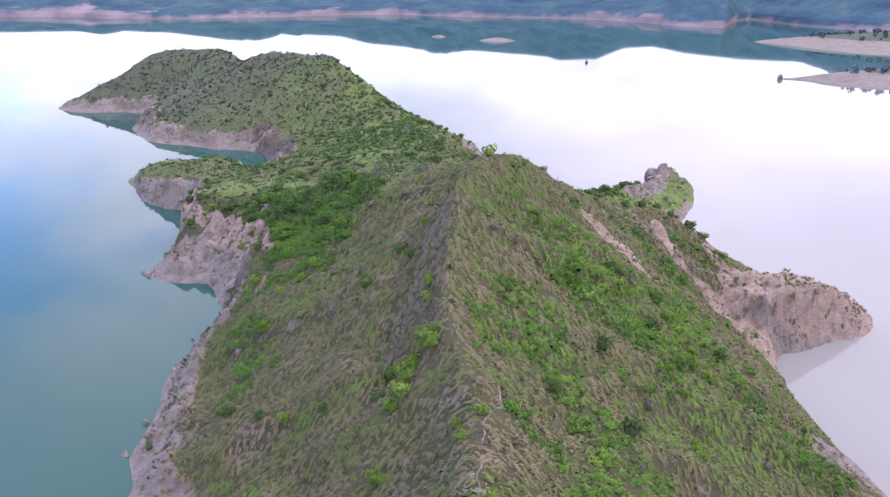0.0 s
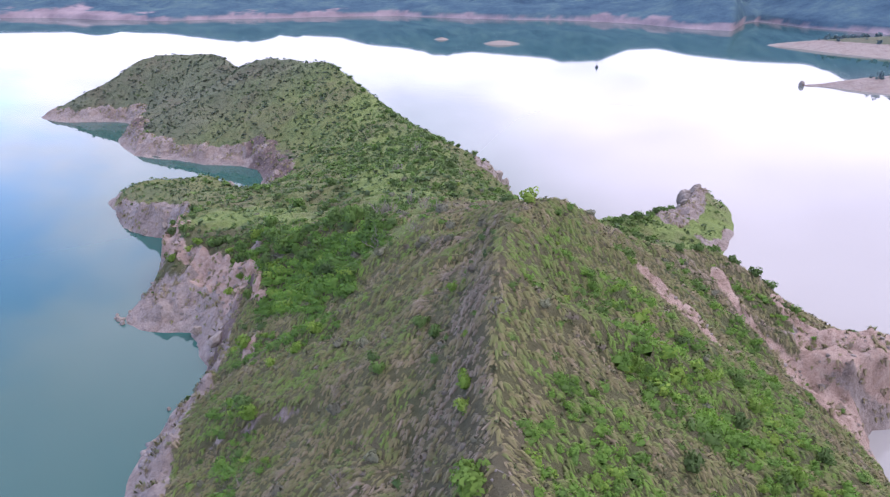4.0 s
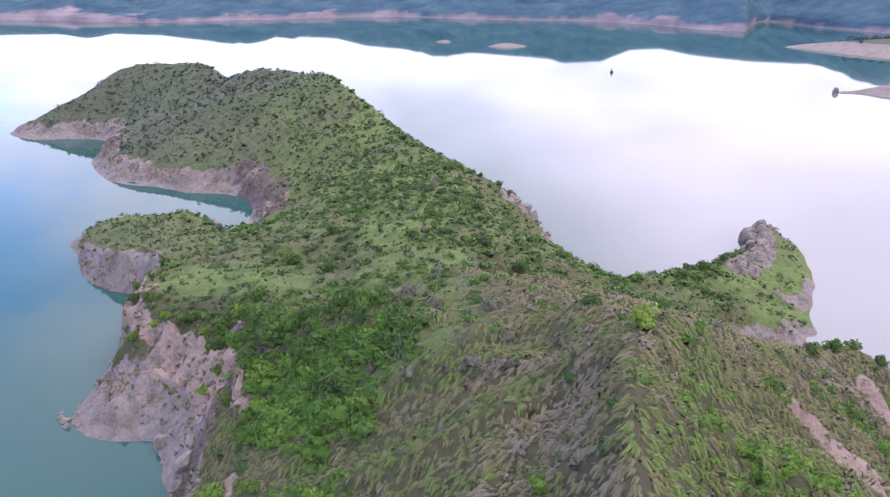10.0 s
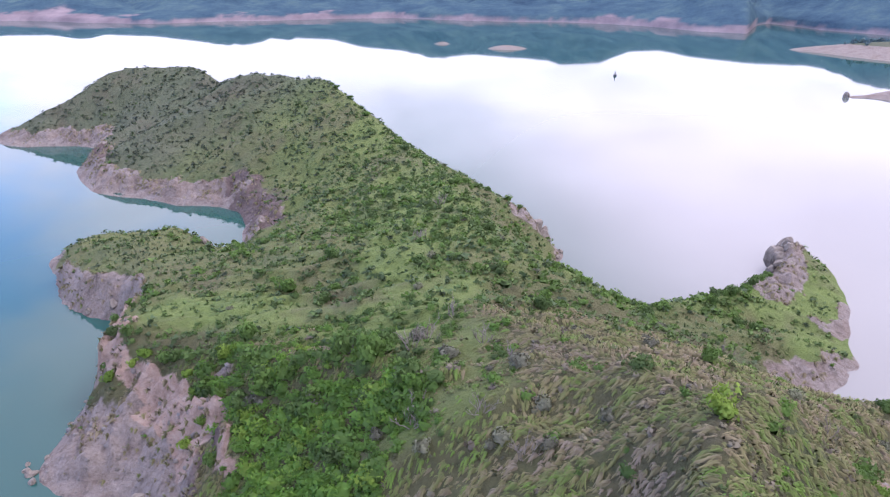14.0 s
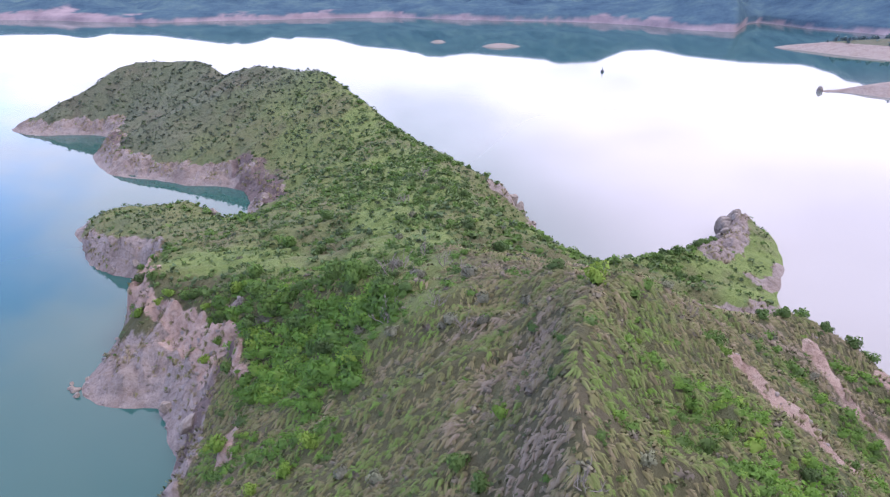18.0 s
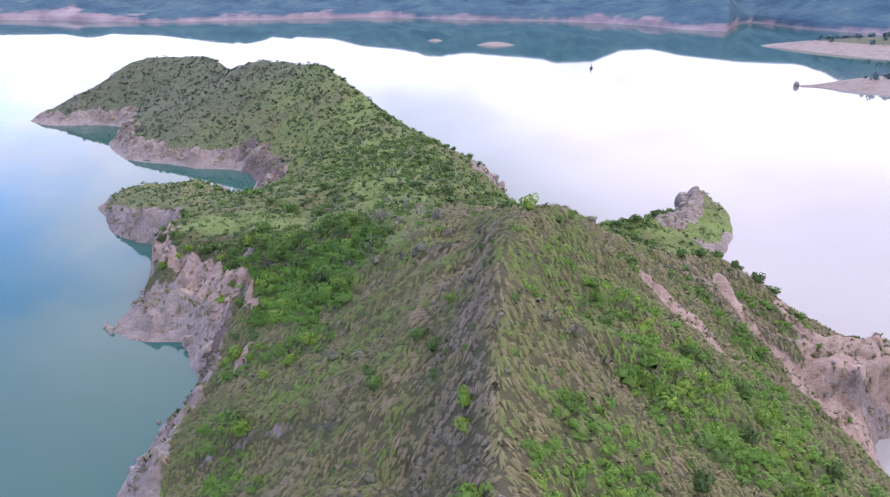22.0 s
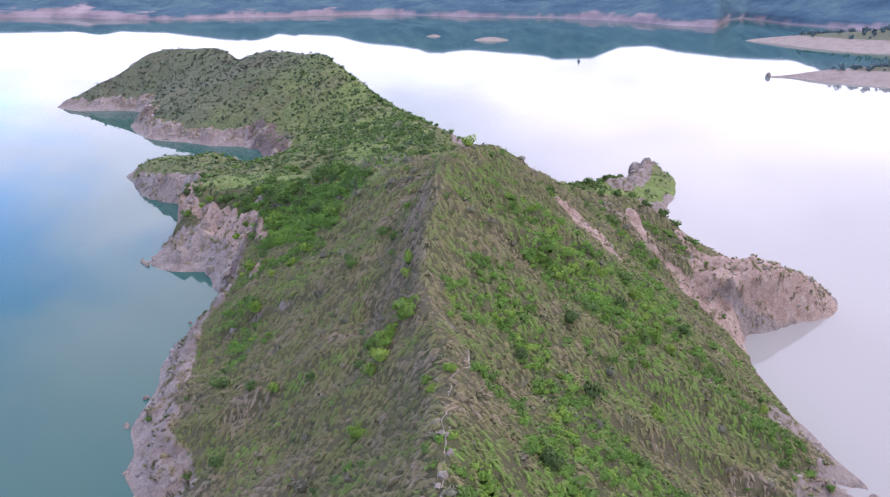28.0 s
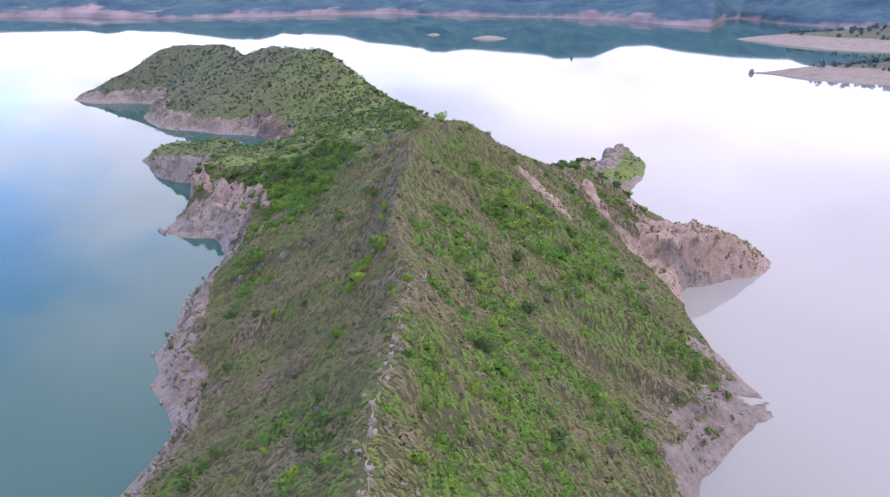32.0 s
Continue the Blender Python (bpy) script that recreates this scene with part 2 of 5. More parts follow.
def ground_material():
    m, t, b = material("scrub_ground")
    p = world_place(t)
    grass = ramp_node(t, noise_node(t, 7, 6, 0.65, p), [(0.28, (0.115, 0.105, 0.058)), (0.42, (0.12, 0.12, 0.052)), (0.55, (0.105, 0.125, 0.045)), (0.72, (0.09, 0.135, 0.038))])
    fine = ramp_node(t, noise_node(t, 0.8, 5, 0.7, p), [(0.3, (0.065, 0.075, 0.032)), (0.7, (0.15, 0.16, 0.07))])
    grass = mix_node(t, 0.45, grass, fine)
    # Third colour pair: grey-green that paints distance haze into the far ground.
    for key, low, high in (("lush", (0.088, 0.13, 0.036), (0.16, 0.215, 0.062)), ("dry", (0.135, 0.115, 0.075), (0.205, 0.18, 0.12)), ("haze_grey", (0.06, 0.072, 0.054), (0.105, 0.115, 0.08))):
        mask = t.nodes.new("ShaderNodeAttribute")
        mask.attribute_name = key
        grass = mix_node(t, range_node(t, mask.outputs["Fac"], 0.15, 0.9, 0.0, 0.85), grass, ramp_node(t, noise_node(t, 1.3, 6, 0.7, p), [(0.3, low), (0.7, high)]))
    # Brown litter, darkened to put the shade between tussocks into the ground.
    mask = t.nodes.new("ShaderNodeAttribute")
    mask.attribute_name = "litter_shade"
    grass = mix_node(t, range_node(t, mask.outputs["Fac"], 0.1, 0.9, 0.0, 0.75), grass, ramp_node(t, noise_node(t, 0.7, 6, 0.7, p), [(0.3, (0.042, 0.04, 0.023)), (0.7, (0.094, 0.09, 0.047))]))
    patch = noise_node(t, 16, 5, 0.65, p)
    grass = mix_node(t, range_node(t, patch, 0.5, 0.68, 0.0, 0.55), grass, (0.105, 0.09, 0.062))
    grass = mix_node(t, range_node(t, patch, 0.32, 0.46, 0.5, 0.0), grass, (0.062, 0.088, 0.042))
    rock = ramp_node(t, noise_node(t, 5, 6, 0.6, p), [(0.25, (0.135, 0.095, 0.072)), (0.42, (0.205, 0.162, 0.138)), (0.58, (0.255, 0.222, 0.202)), (0.78, (0.20, 0.145, 0.11))])
    grit = ramp_node(t, noise_node(t, 0.6, 6, 0.75, p), [(0.32, (0.085, 0.07, 0.06)), (0.68, (0.31, 0.275, 0.25))])
    rock = mix_node(t, 0.38, rock, grit)
    tall = t.nodes.new("ShaderNodeVectorMath")
    tall.operation = "MULTIPLY"
    tall.inputs[1].default_value = (1.0, 1.0, 0.22)
    t.links.new(p, tall.inputs[0])
    streak = noise_node(t, 1.1, 6, 0.7, tall.outputs[0])
    rock = mix_node(t, range_node(t, streak, 0.34, 0.52, 0.5, 0.0), rock, (0.085, 0.068, 0.06))
    a = t.nodes.new("ShaderNodeAttribute")
    a.attribute_name = "bare"
    add = t.nodes.new("ShaderNodeMath")
    add.operation = "MULTIPLY_ADD"
    add.inputs[1].default_value, add.inputs[2].default_value = 1.0, -0.5
    t.links.new(noise_node(t, 1.8, 5, 0.7, p), add.inputs[0])
    s = t.nodes.new("ShaderNodeMath")
    t.links.new(a.outputs["Fac"], s.inputs[0]), t.links.new(add.outputs[0], s.inputs[1])
    col = mix_node(t, range_node(t, s.outputs[0], 0.35, 0.65), grass, rock)
    for key, stops, lo, hi in (("red", [(0.3, (0.20, 0.138, 0.106)), (0.5, (0.30, 0.222, 0.18)), (0.75, (0.375, 0.312, 0.266))], 0.3, 0.6),
                               ("maroon", [(0.3, (0.075, 0.058, 0.052)), (0.7, (0.15, 0.115, 0.105))], 0.35, 0.7),
                               ("pale", [(0.3, (0.22, 0.19, 0.15)), (0.7, (0.40, 0.36, 0.31))], 0.35, 0.65)):
        mask = t.nodes.new("ShaderNodeAttribute")
        mask.attribute_name = key
        soil = ramp_node(t, noise_node(t, 1.6, 6, 0.7, p), stops)
        s2 = t.nodes.new("ShaderNodeMath")
        t.links.new(mask.outputs["Fac"], s2.inputs[0]), t.links.new(add.outputs[0], s2.inputs[1])
        col = mix_node(t, range_node(t, s2.outputs[0], lo, hi), col, soil)
    t.links.new(col, b.inputs["Base Color"])
    b.inputs["Roughness"].default_value = 0.95
    b.inputs["Specular IOR Level"].default_value = 0.2
    bump_node(t, noise_node(t, 0.9, 8, 0.72, p), 1.0, 0.6, b)
    return m


def water_material():
    m, t, b = material("lake_water")
    p = world_place(t)
    x = t.nodes.new("ShaderNodeSeparateXYZ")
    t.links.new(p, x.inputs[0])
    # Paler eastern water: silt, with mirrored cloud glare put into its body colour.
    silt_glare = t.nodes.new("ShaderNodeMath")
    silt_glare.operation = "MULTIPLY"
    t.links.new(range_node(t, x.outputs[0], -20, 60), silt_glare.inputs[0])
    t.links.new(range_node(t, x.outputs[1], 230, 480, 1.0, 0.0), silt_glare.inputs[1])
    col = mix_node(t, silt_glare.outputs[0], (0.022, 0.073, 0.064), (0.225, 0.22, 0.208))
    t.links.new(col, b.inputs["Base Color"])
    b.inputs["Roughness"].default_value = 0.03
    b.inputs["IOR"].default_value = 1.33
    bump_node(t, noise_node(t, 2.5, 3, 0.5, p), 0.02, 0.05, b)
    return m


def far_material():
    m, t, b = material("hazy_forest")
    p = world_place(t)
    # Blue distance haze is put into the wood and soil colours here.
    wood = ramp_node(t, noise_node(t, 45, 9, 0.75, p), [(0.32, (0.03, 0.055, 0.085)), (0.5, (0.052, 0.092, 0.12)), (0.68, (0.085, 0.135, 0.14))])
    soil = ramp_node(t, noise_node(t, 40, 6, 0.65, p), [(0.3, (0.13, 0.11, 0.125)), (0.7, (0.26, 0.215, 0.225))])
    a = t.nodes.new("ShaderNodeAttribute")
    a.attribute_name = "bare"
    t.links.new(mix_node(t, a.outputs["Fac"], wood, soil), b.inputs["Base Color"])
    b.inputs["Roughness"].default_value = 1.0
    b.inputs["Specular IOR Level"].default_value = 0.0
    bump_node(t, noise_node(t, 14, 6, 0.7, p), 0.8, 3.0, b)
    return m


def growth_material(name, stops, source, dark=0.45, back=0.3, foot=None):
    """Leaves or blades: colour by plant, shade painted in towards the root, light passing through."""
    m, t, b = material(name)
    if source == "object":
        tone = t.nodes.new("ShaderNodeObjectInfo").outputs["Random"]
    else:
        a = t.nodes.new("ShaderNodeAttribute")
        a.attribute_name = "tint"
        tone = a.outputs["Fac"]
    leafy = t.nodes.new("ShaderNodeNewGeometry").outputs["Random Per Island"]
    mixed = t.nodes.new("ShaderNodeMath")
    mixed.operation = "MULTIPLY_ADD"
    mixed.inputs[1].default_value = 0.22
    t.links.new(leafy, mixed.inputs[0]), t.links.new(tone, mixed.inputs[2])
    shift = t.nodes.new("ShaderNodeMath")
    shift.operation = "SUBTRACT"
    shift.inputs[1].default_value = 0.11
    t.links.new(mixed.outputs[0], shift.inputs[0])
    col = ramp_node(t, shift.outputs[0], stops)
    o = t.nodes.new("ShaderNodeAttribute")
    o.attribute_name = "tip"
    t.links.new(mix_node(t, range_node(t, o.outputs["Fac"], 0, 1, dark, 0.0), col, foot or stops[0][1]), b.inputs["Base Color"])
    b.inputs["Roughness"].default_value = 0.75
    b.inputs["Specular IOR Level"].default_value = 0.25
    b.inputs["Subsurface Weight"].default_value = 0.0
    thin = t.nodes.new("ShaderNodeBsdfTranslucent")
    t.links.new(col, thin.inputs["Color"])
    mix = t.nodes.new("ShaderNodeMixShader")
    mix.inputs[0].default_value = back
    t.links.new(b.outputs[0], mix.inputs[1]), t.links.new(thin.outputs[0], mix.inputs[2])
    t.links.new(mix.outputs[0], t.nodes["Material Output"].inputs["Surface"])
    return m


def plain_material(name, size, stops, rough=0.9, bump=0.5):
    m, t, b = material(name)
    p = t.nodes.new("ShaderNodeTexCoord").outputs["Object"]
    t.links.new(ramp_node(t, noise_node(t, size, 6, 0.65, p), stops), b.inputs["Base Color"])
    b.inputs["Roughness"].default_value = rough
    bump_node(t, noise_node(t, size * 0.4, 6, 0.7, p), bump, size * 0.2, b)
    return m


GROUND, WATER, HAZY_FOREST = ground_material(), water_material(), far_material()
# The grass's last colour paints shade into the bases of the tussocks.
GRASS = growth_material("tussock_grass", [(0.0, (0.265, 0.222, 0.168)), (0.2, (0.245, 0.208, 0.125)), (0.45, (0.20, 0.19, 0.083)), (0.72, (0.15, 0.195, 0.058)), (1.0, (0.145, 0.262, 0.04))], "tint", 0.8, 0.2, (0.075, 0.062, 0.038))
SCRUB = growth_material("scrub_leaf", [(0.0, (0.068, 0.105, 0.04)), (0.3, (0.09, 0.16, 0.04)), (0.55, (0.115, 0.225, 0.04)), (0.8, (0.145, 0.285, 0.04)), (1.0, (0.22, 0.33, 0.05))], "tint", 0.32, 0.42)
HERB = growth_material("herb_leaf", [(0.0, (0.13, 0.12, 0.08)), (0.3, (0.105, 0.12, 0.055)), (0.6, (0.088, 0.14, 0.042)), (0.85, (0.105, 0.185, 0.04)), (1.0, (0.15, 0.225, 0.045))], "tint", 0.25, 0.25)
# Lower tints of the far growth are greyed: distance haze put into colour.
FAR_GRASS = growth_material("far_grass", [(0.0, (0.072, 0.088, 0.065)), (0.4, (0.072, 0.105, 0.058)), (0.7, (0.09, 0.145, 0.052)), (1.0, (0.125, 0.20, 0.05))], "tint", 0.25, 0.25)
FAR_SCRUB = growth_material("far_scrub_leaf", [(0.0, (0.082, 0.108, 0.068)), (0.5, (0.095, 0.148, 0.053)), (1.0, (0.125, 0.225, 0.045))], "tint", 0.2, 0.45)
DRY_SCRUB = growth_material("dry_scrub_leaf", [(0.0, (0.125, 0.11, 0.085)), (0.4, (0.175, 0.155, 0.115)), (0.7, (0.19, 0.175, 0.115)), (1.0, (0.155, 0.165, 0.09))], "tint", 0.4, 0.1)
# Leaves blued, carrying the same painted haze as the mountains.
HAZY_LEAF = growth_material("hazy_leaf", [(0.0, (0.06, 0.10, 0.12)), (0.4, (0.08, 0.13, 0.14)), (1.0, (0.11, 0.165, 0.145))], "tint", 0.1, 0.3)
LIME_LEAF = growth_material("lime_leaf", [(0.0, (0.115, 0.20, 0.034)), (0.5, (0.16, 0.27, 0.04)), (1.0, (0.22, 0.32, 0.055))], "object", 0.3, 0.4)
DARK_LEAF = growth_material("dark_leaf", [(0.0, (0.07, 0.115, 0.04)), (0.5, (0.095, 0.165, 0.045)), (1.0, (0.12, 0.215, 0.045))], "object", 0.3, 0.42)
GREY_LEAF = growth_material("grey_leaf", [(0.0, (0.10, 0.105, 0.075)), (0.5, (0.145, 0.15, 0.105)), (1.0, (0.17, 0.185, 0.11))], "object", 0.4, 0.1)
BARK = plain_material("bark", 0.1, [(0.3, (0.06, 0.045, 0.03)), (0.7, (0.14, 0.11, 0.08))])
DEAD_WOOD = plain_material("dead_wood", 0.1, [(0.3, (0.13, 0.115, 0.095)), (0.7, (0.26, 0.235, 0.20))])
STONE = plain_material("loose_stone", 0.9, [(0.3, (0.12, 0.105, 0.092)), (0.55, (0.21, 0.185, 0.165)), (0.75, (0.27, 0.24, 0.215))])
STONE_SOLID = plain_material("boulder_stone", 0.5, [(0.25, (0.07, 0.06, 0.052)), (0.5, (0.18, 0.155, 0.13)), (0.75, (0.28, 0.25, 0.21))])
TRAIL_SOIL = plain_material("trail_soil", 0.7, [(0.3, (0.11, 0.098, 0.075)), (0.7, (0.24, 0.215, 0.175))])
DARK_PAINT = plain_material("dark_paint", 0.5, [(0.3, (0.02, 0.025, 0.03)), (0.7, (0.045, 0.05, 0.055))], 0.5, 0.1)


# ---- the ridge between the two arms of the lake ----
WEST_SHORE = [(-34, -95), (-33, -40), (-32, 0), (-31, 25), (-30.3, 34), (-29.7, 38), (-28, 42), (-29.4, 46.5), (-32, 50.7), (-35.5, 54.7), (-36.2, 59.8), (-39.6, 64.5), (-39.2, 70.7),
              (-39.8, 78.5), (-40, 85), (-41, 92.6), (-38.7, 97.4), (-39, 104), (-42.5, 110), (-45.4, 114), (-55, 114), (-59.4, 117.3), (-58.7, 122.5), (-59.7, 127), (-59.2, 131.3),
              (-59.9, 137), (-60, 144), (-61, 151), (-63.5, 155.5), (-66.3, 156.4), (-71, 157.3), (-75.4, 160), (-78.5, 162), (-84, 169.7), (-90, 178), (-92.5, 184)]
NORTH_SHORE = [(-86, 190), (-76, 193), (-67, 194), (-60.5, 187), (-58, 181), (-53, 179), (-53.8, 185), (-54.8, 194), (-56.4, 202), (-60.8, 211), (-66, 215), (-79, 216), (-89, 222.5),
               (-97, 223.5), (-106, 227), (-113, 236), (-119.5, 246.5), (-124, 262), (-128.5, 277.5), (-142, 280), (-157.7, 279), (-166, 284), (-172, 290), (-166, 304), (-152, 320),
               (-130, 334), (-105, 334), (-78, 318), (-58, 298), (-38, 278), (-24, 262), (-10, 244), (2, 227), (9, 211), (12.3, 197), (12.6, 189), (15, 183.6), (12.9, 178)]
EAST_SHORE = [(12, 168), (15, 160), (22, 154), (32, 158), (42, 162), (51.9, 166), (54.8, 173.3), (58, 180), (62, 183.5), (67.6, 181.5), (67, 172), (62, 157), (57.6, 149.8), (54.4, 147.6), (53.4, 140.6),
              (50.8, 136), (44, 132.4), (37.5, 128.7), (36, 124), (42, 120), (50, 120), (58, 116), (66, 111), (73, 103), (73.5, 99.5), (70, 96), (66.5, 93.5), (62.8, 92.2), (54, 89.4),
              (50.2, 88.7), (48, 84), (47.8, 79.6), (48.5, 71), (48.9, 64), (50, 57.5), (54, 52.8), (55, 48.6), (49, 46.6), (44.8, 45.2), (40.3, 41), (36, 37.7), (35.2, 34), (33.5, 20),
              (34, 0), (35, -40), (33, -95)]
CREST = [(0, -100, 20.5), (1, -40, 21.8), (0.8, 0, 22.2), (1.0, 18, 23.0), (2.3, 34, 24.4), (2.6, 43, 23.9), (0.8, 50, 23.8), (-0.2, 57, 25.5), (0.6, 66, 29.5), (1.8, 75, 32.6),
         (5.0, 85, 32.4), (4.5, 93, 29.5), (2, 103, 26), (-5, 112.5, 23.4), (-8, 124, 19.7), (-8.7, 134, 18.2), (-3.5, 146, 18.6), (-6, 160, 17.6), (-9, 172, 16.8)]
HILL_CREST = [(-9, 172, 16.8), (-10, 182, 16.3), (-12.3, 195, 15.3), (-17, 207, 15.6), (-22, 218, 17), (-28, 228, 19.6), (-33, 236, 21.8), (-40, 246, 25), (-46, 254, 26.5), (-62, 264, 26.6),
              (-72, 268, 25.4), (-80, 277, 22), (-86, 285, 20), (-93, 296, 21.6), (-100, 304, 23.8), (-112, 306, 24), (-124, 307, 23), (-133, 306, 21.8), (-140, 300, 17), (-148, 297, 12), (-158, 295, 7), (-168, 291, 2.5)]
SHOULDER = [(-10, 182, 16.3), (-3, 188, 14.4), (2.4, 187, 13.2), (5, 186, 11.5), (7.5, 185, 9)]
EAST_SPUR = [(5, 86, 32.5), (9.3, 89.5, 31.9), (13.5, 93, 27.5), (20, 97, 21.5), (28, 103, 19.6), (35, 106, 17.2), (41, 103.5, 14.4), (45, 100.5, 11.8), (48, 98.5, 9.6), (54.5, 98, 7.2), (60, 97.4, 6.0), (64.5, 97.4, 4.8), (67, 98, 3.8), (70, 99, 2.4)]
HEAD_EDGE = [(47.5, 95, 9.4), (51, 93.6, 9.2), (55.5, 93.8, 9.0), (57.5, 94.2, 8.2), (60, 94.6, 7.5), (64, 95.2, 5.8), (67, 96.6, 4.1), (69, 97.8, 2.6)]
SCAR = [(22.5, 92, 21), (23, 90.6, 20.2), (28, 87.3, 15.8), (31, 84.5, 12.8)]
SCAR_FOOT = [(28, 87.3, 15.8), (35.5, 87.6, 12.1), (43, 90, 6)]
HORN_SPUR = [(2, 103, 26), (9, 114, 20.5), (14, 126, 14.5), (18, 136, 9.6), (20.5, 141.5, 8), (28, 147, 7), (36, 152, 6), (42, 156.4, 5), (49, 163, 4.8), (55, 170, 5.4), (60, 177, 5.0), (62, 180, 3.4)]
SADDLE = [(-3.5, 146, 18.6), (3, 150, 14.5), (8, 149.5, 11.8), (12.5, 148, 10.5), (17, 145.5, 9), (20.5, 141.5, 8)]
WEST_FLANK = [(-9.5, 45.5, 15.2), (-8.3, 61.6, 16), (-10, 72, 20)]
WEST_BENCH = [(-12, 40, 12.0), (-20, 55, 8), (-24, 64, 7.6), (-21, 69, 10.6), (-25, 76, 10.6), (-27, 88, 10.6), (-28, 100, 10.2)]
RIM = [(-41.5, 126, 11.6), (-35, 122, 13), (-29, 118, 15), (-21, 111, 18.6), (-14, 106, 21.4), (-8, 98, 23.6), (-3.9, 92.5, 25.2), (1.2, 88.4, 28)]
THICKET_FOOT = [(-33, 110.5, 9.6), (-27, 105, 11.2), (-22.5, 98, 13.2)]
TERRACE = [(-24, 126, 15.4), (-28, 136, 13.2), (-33, 140, 13), (-25, 148, 14.6), (-15, 152, 16.6), (-24, 173, 13), (-31, 190, 11), (-40, 209, 8.5)]
CLIFF_EDGE = [(-41.5, 124, 11.6), (-47, 128.5, 11.2), (-52, 132.5, 10.5), (-56.3, 136, 9.4), (-57.2, 143, 9), (-58.3, 150, 8.6), (-61, 154.3, 8), (-66, 159.5, 6.6), (-71.5, 161, 5.8), (-79, 166, 4.4), (-85, 173, 3.4)]
CLIFF_FOOT = [(-39.5, 116.5, 6.5), (-46, 117, 3.6), (-53, 122, 3.2)]
PENINSULA = [(-50, 141, 10.2), (-56, 157, 8.8), (-66, 168, 7.4), (-76, 173, 6), (-86, 180, 4)]
PENINSULA_BACK = [(-57.5, 176, 5.2), (-66, 186, 4.8), (-78, 184, 4.6), (-88, 184, 3)]
EAST_FLANK = [(10, 48, 17.5), (18, 60, 16.2), (14, 66, 20)]
EAST_BENCH = [(19, 43, 13), (25, 52, 11.4), (30, 52, 9), (37, 66, 9), (39, 78, 7.4), (42, 84, 6)]
HILL_SPUR = [(-72, 268, 25.4), (-77, 268, 24), (-84, 265, 20.6), (-95, 256, 14.2), (-106, 246, 7.6)]
HILL_VALLEY = [(-86, 285, 18.6), (-93, 276, 13.5), (-102, 267, 8.6), (-113, 256, 4)]
NORTH_BENCH = [(-62, 222, 6), (-75, 226, 5.5), (-92, 233, 5), (-108, 243, 5), (-117, 262, 5), (-124, 284, 4.5), (-150, 286, 4)]
def near_line(x, y, line, width):
    """1 on a line drawn on the ground, falling to 0 at that width from it."""
    best = np.full(np.shape(x), 1e9)
    for (ax, ay, *_), (bx, by, *_) in zip(line[:-1], line[1:]):
        u = np.clip(((x - ax) * (bx - ax) + (y - ay) * (by - ay)) / ((bx - ax) ** 2 + (by - ay) ** 2), 0, 1)
        best = np.minimum(best, np.hypot(x - ax - u * (bx - ax), y - ay - u * (by - ay)))
    return 1 - ramp(best, 0.35 * width, width)


relief = Relief(WEST_SHORE + NORTH_SHORE + EAST_SHORE,
                [CREST, HILL_CREST, SHOULDER, EAST_SPUR, HEAD_EDGE, SCAR, SCAR_FOOT, HORN_SPUR, SADDLE, WEST_FLANK, WEST_BENCH, RIM, THICKET_FOOT, TERRACE, CLIFF_EDGE, CLIFF_FOOT, PENINSULA, PENINSULA_BACK, EAST_FLANK, EAST_BENCH, HILL_SPUR, HILL_VALLEY, NORTH_BENCH],
                1.0, rough=1.6)
relief.soften(2)
relief.finer()
gx, gy = relief.gx, relief.gy
inner = ramp(relief.dist, 0, 6) * relief.inside
relief.z += inner * (0.9 * fbm(gx, gy, 14, 4, 21) + 0.35 * fbm(gx, gy, 3.5, 3, 5))
ribs = np.abs(fbm(0.32 * gx + 0.12 * gy, gy, 7.5, 4, 27))
far_ribs = np.abs(fbm(gx, gy, 24, 4, 29))
def crest_rise(line, width):
    """A sharp crest: 1 on the line, falling straight to 0."""
    best = np.full(gx.shape, 1e9)
    for (ax, ay, *_), (bx, by, *_) in zip(line[:-1], line[1:]):
        u = np.clip(((gx - ax) * (bx - ax) + (gy - ay) * (by - ay)) / ((bx - ax) ** 2 + (by - ay) ** 2), 0, 1)
        best = np.minimum(best, np.hypot(gx - ax - u * (bx - ax), gy - ay - u * (by - ay)))
    return 1 - np.clip(best / width, 0, 1)


off_crest = 1 - np.maximum(near_line(gx, gy, CREST, 5), near_line(gx, gy, HILL_CREST, 8))
relief.z += inner * off_crest * (3.8 * (0.22 - ribs) * (1 - ramp(gy, 140, 170)) + 4.0 * (0.24 - far_ribs) * ramp(gy, 150, 190))
relief.soften(1, 0.5)
relief.z += 1.3 * crest_rise(CREST[1:11], 5) - 0.5 * near_line(gx, gy, CREST[1:11], 12) + 0.7 * crest_rise(RIM, 4) + 0.7 * crest_rise(EAST_SPUR[1:7], 4)
relief.z -= 1.2 * near_line(gx, gy, [(-4.8, 58), (-4.2, 66), (-3.2, 75), (-0.6, 84)], 4.5)
EAST_RIM = [(14.4, 87, 27), (17, 86.7, 24.6), (21.5, 85.8, 21), (24.1, 82.2, 19), (30.7, 80.1, 15), (34, 77, 12.2)]
relief.z += 0.5 * crest_rise(EAST_RIM, 6) - 1.0 * near_line(gx, gy, [(21, 90), (27, 88), (34, 87), (42, 86)], 5)


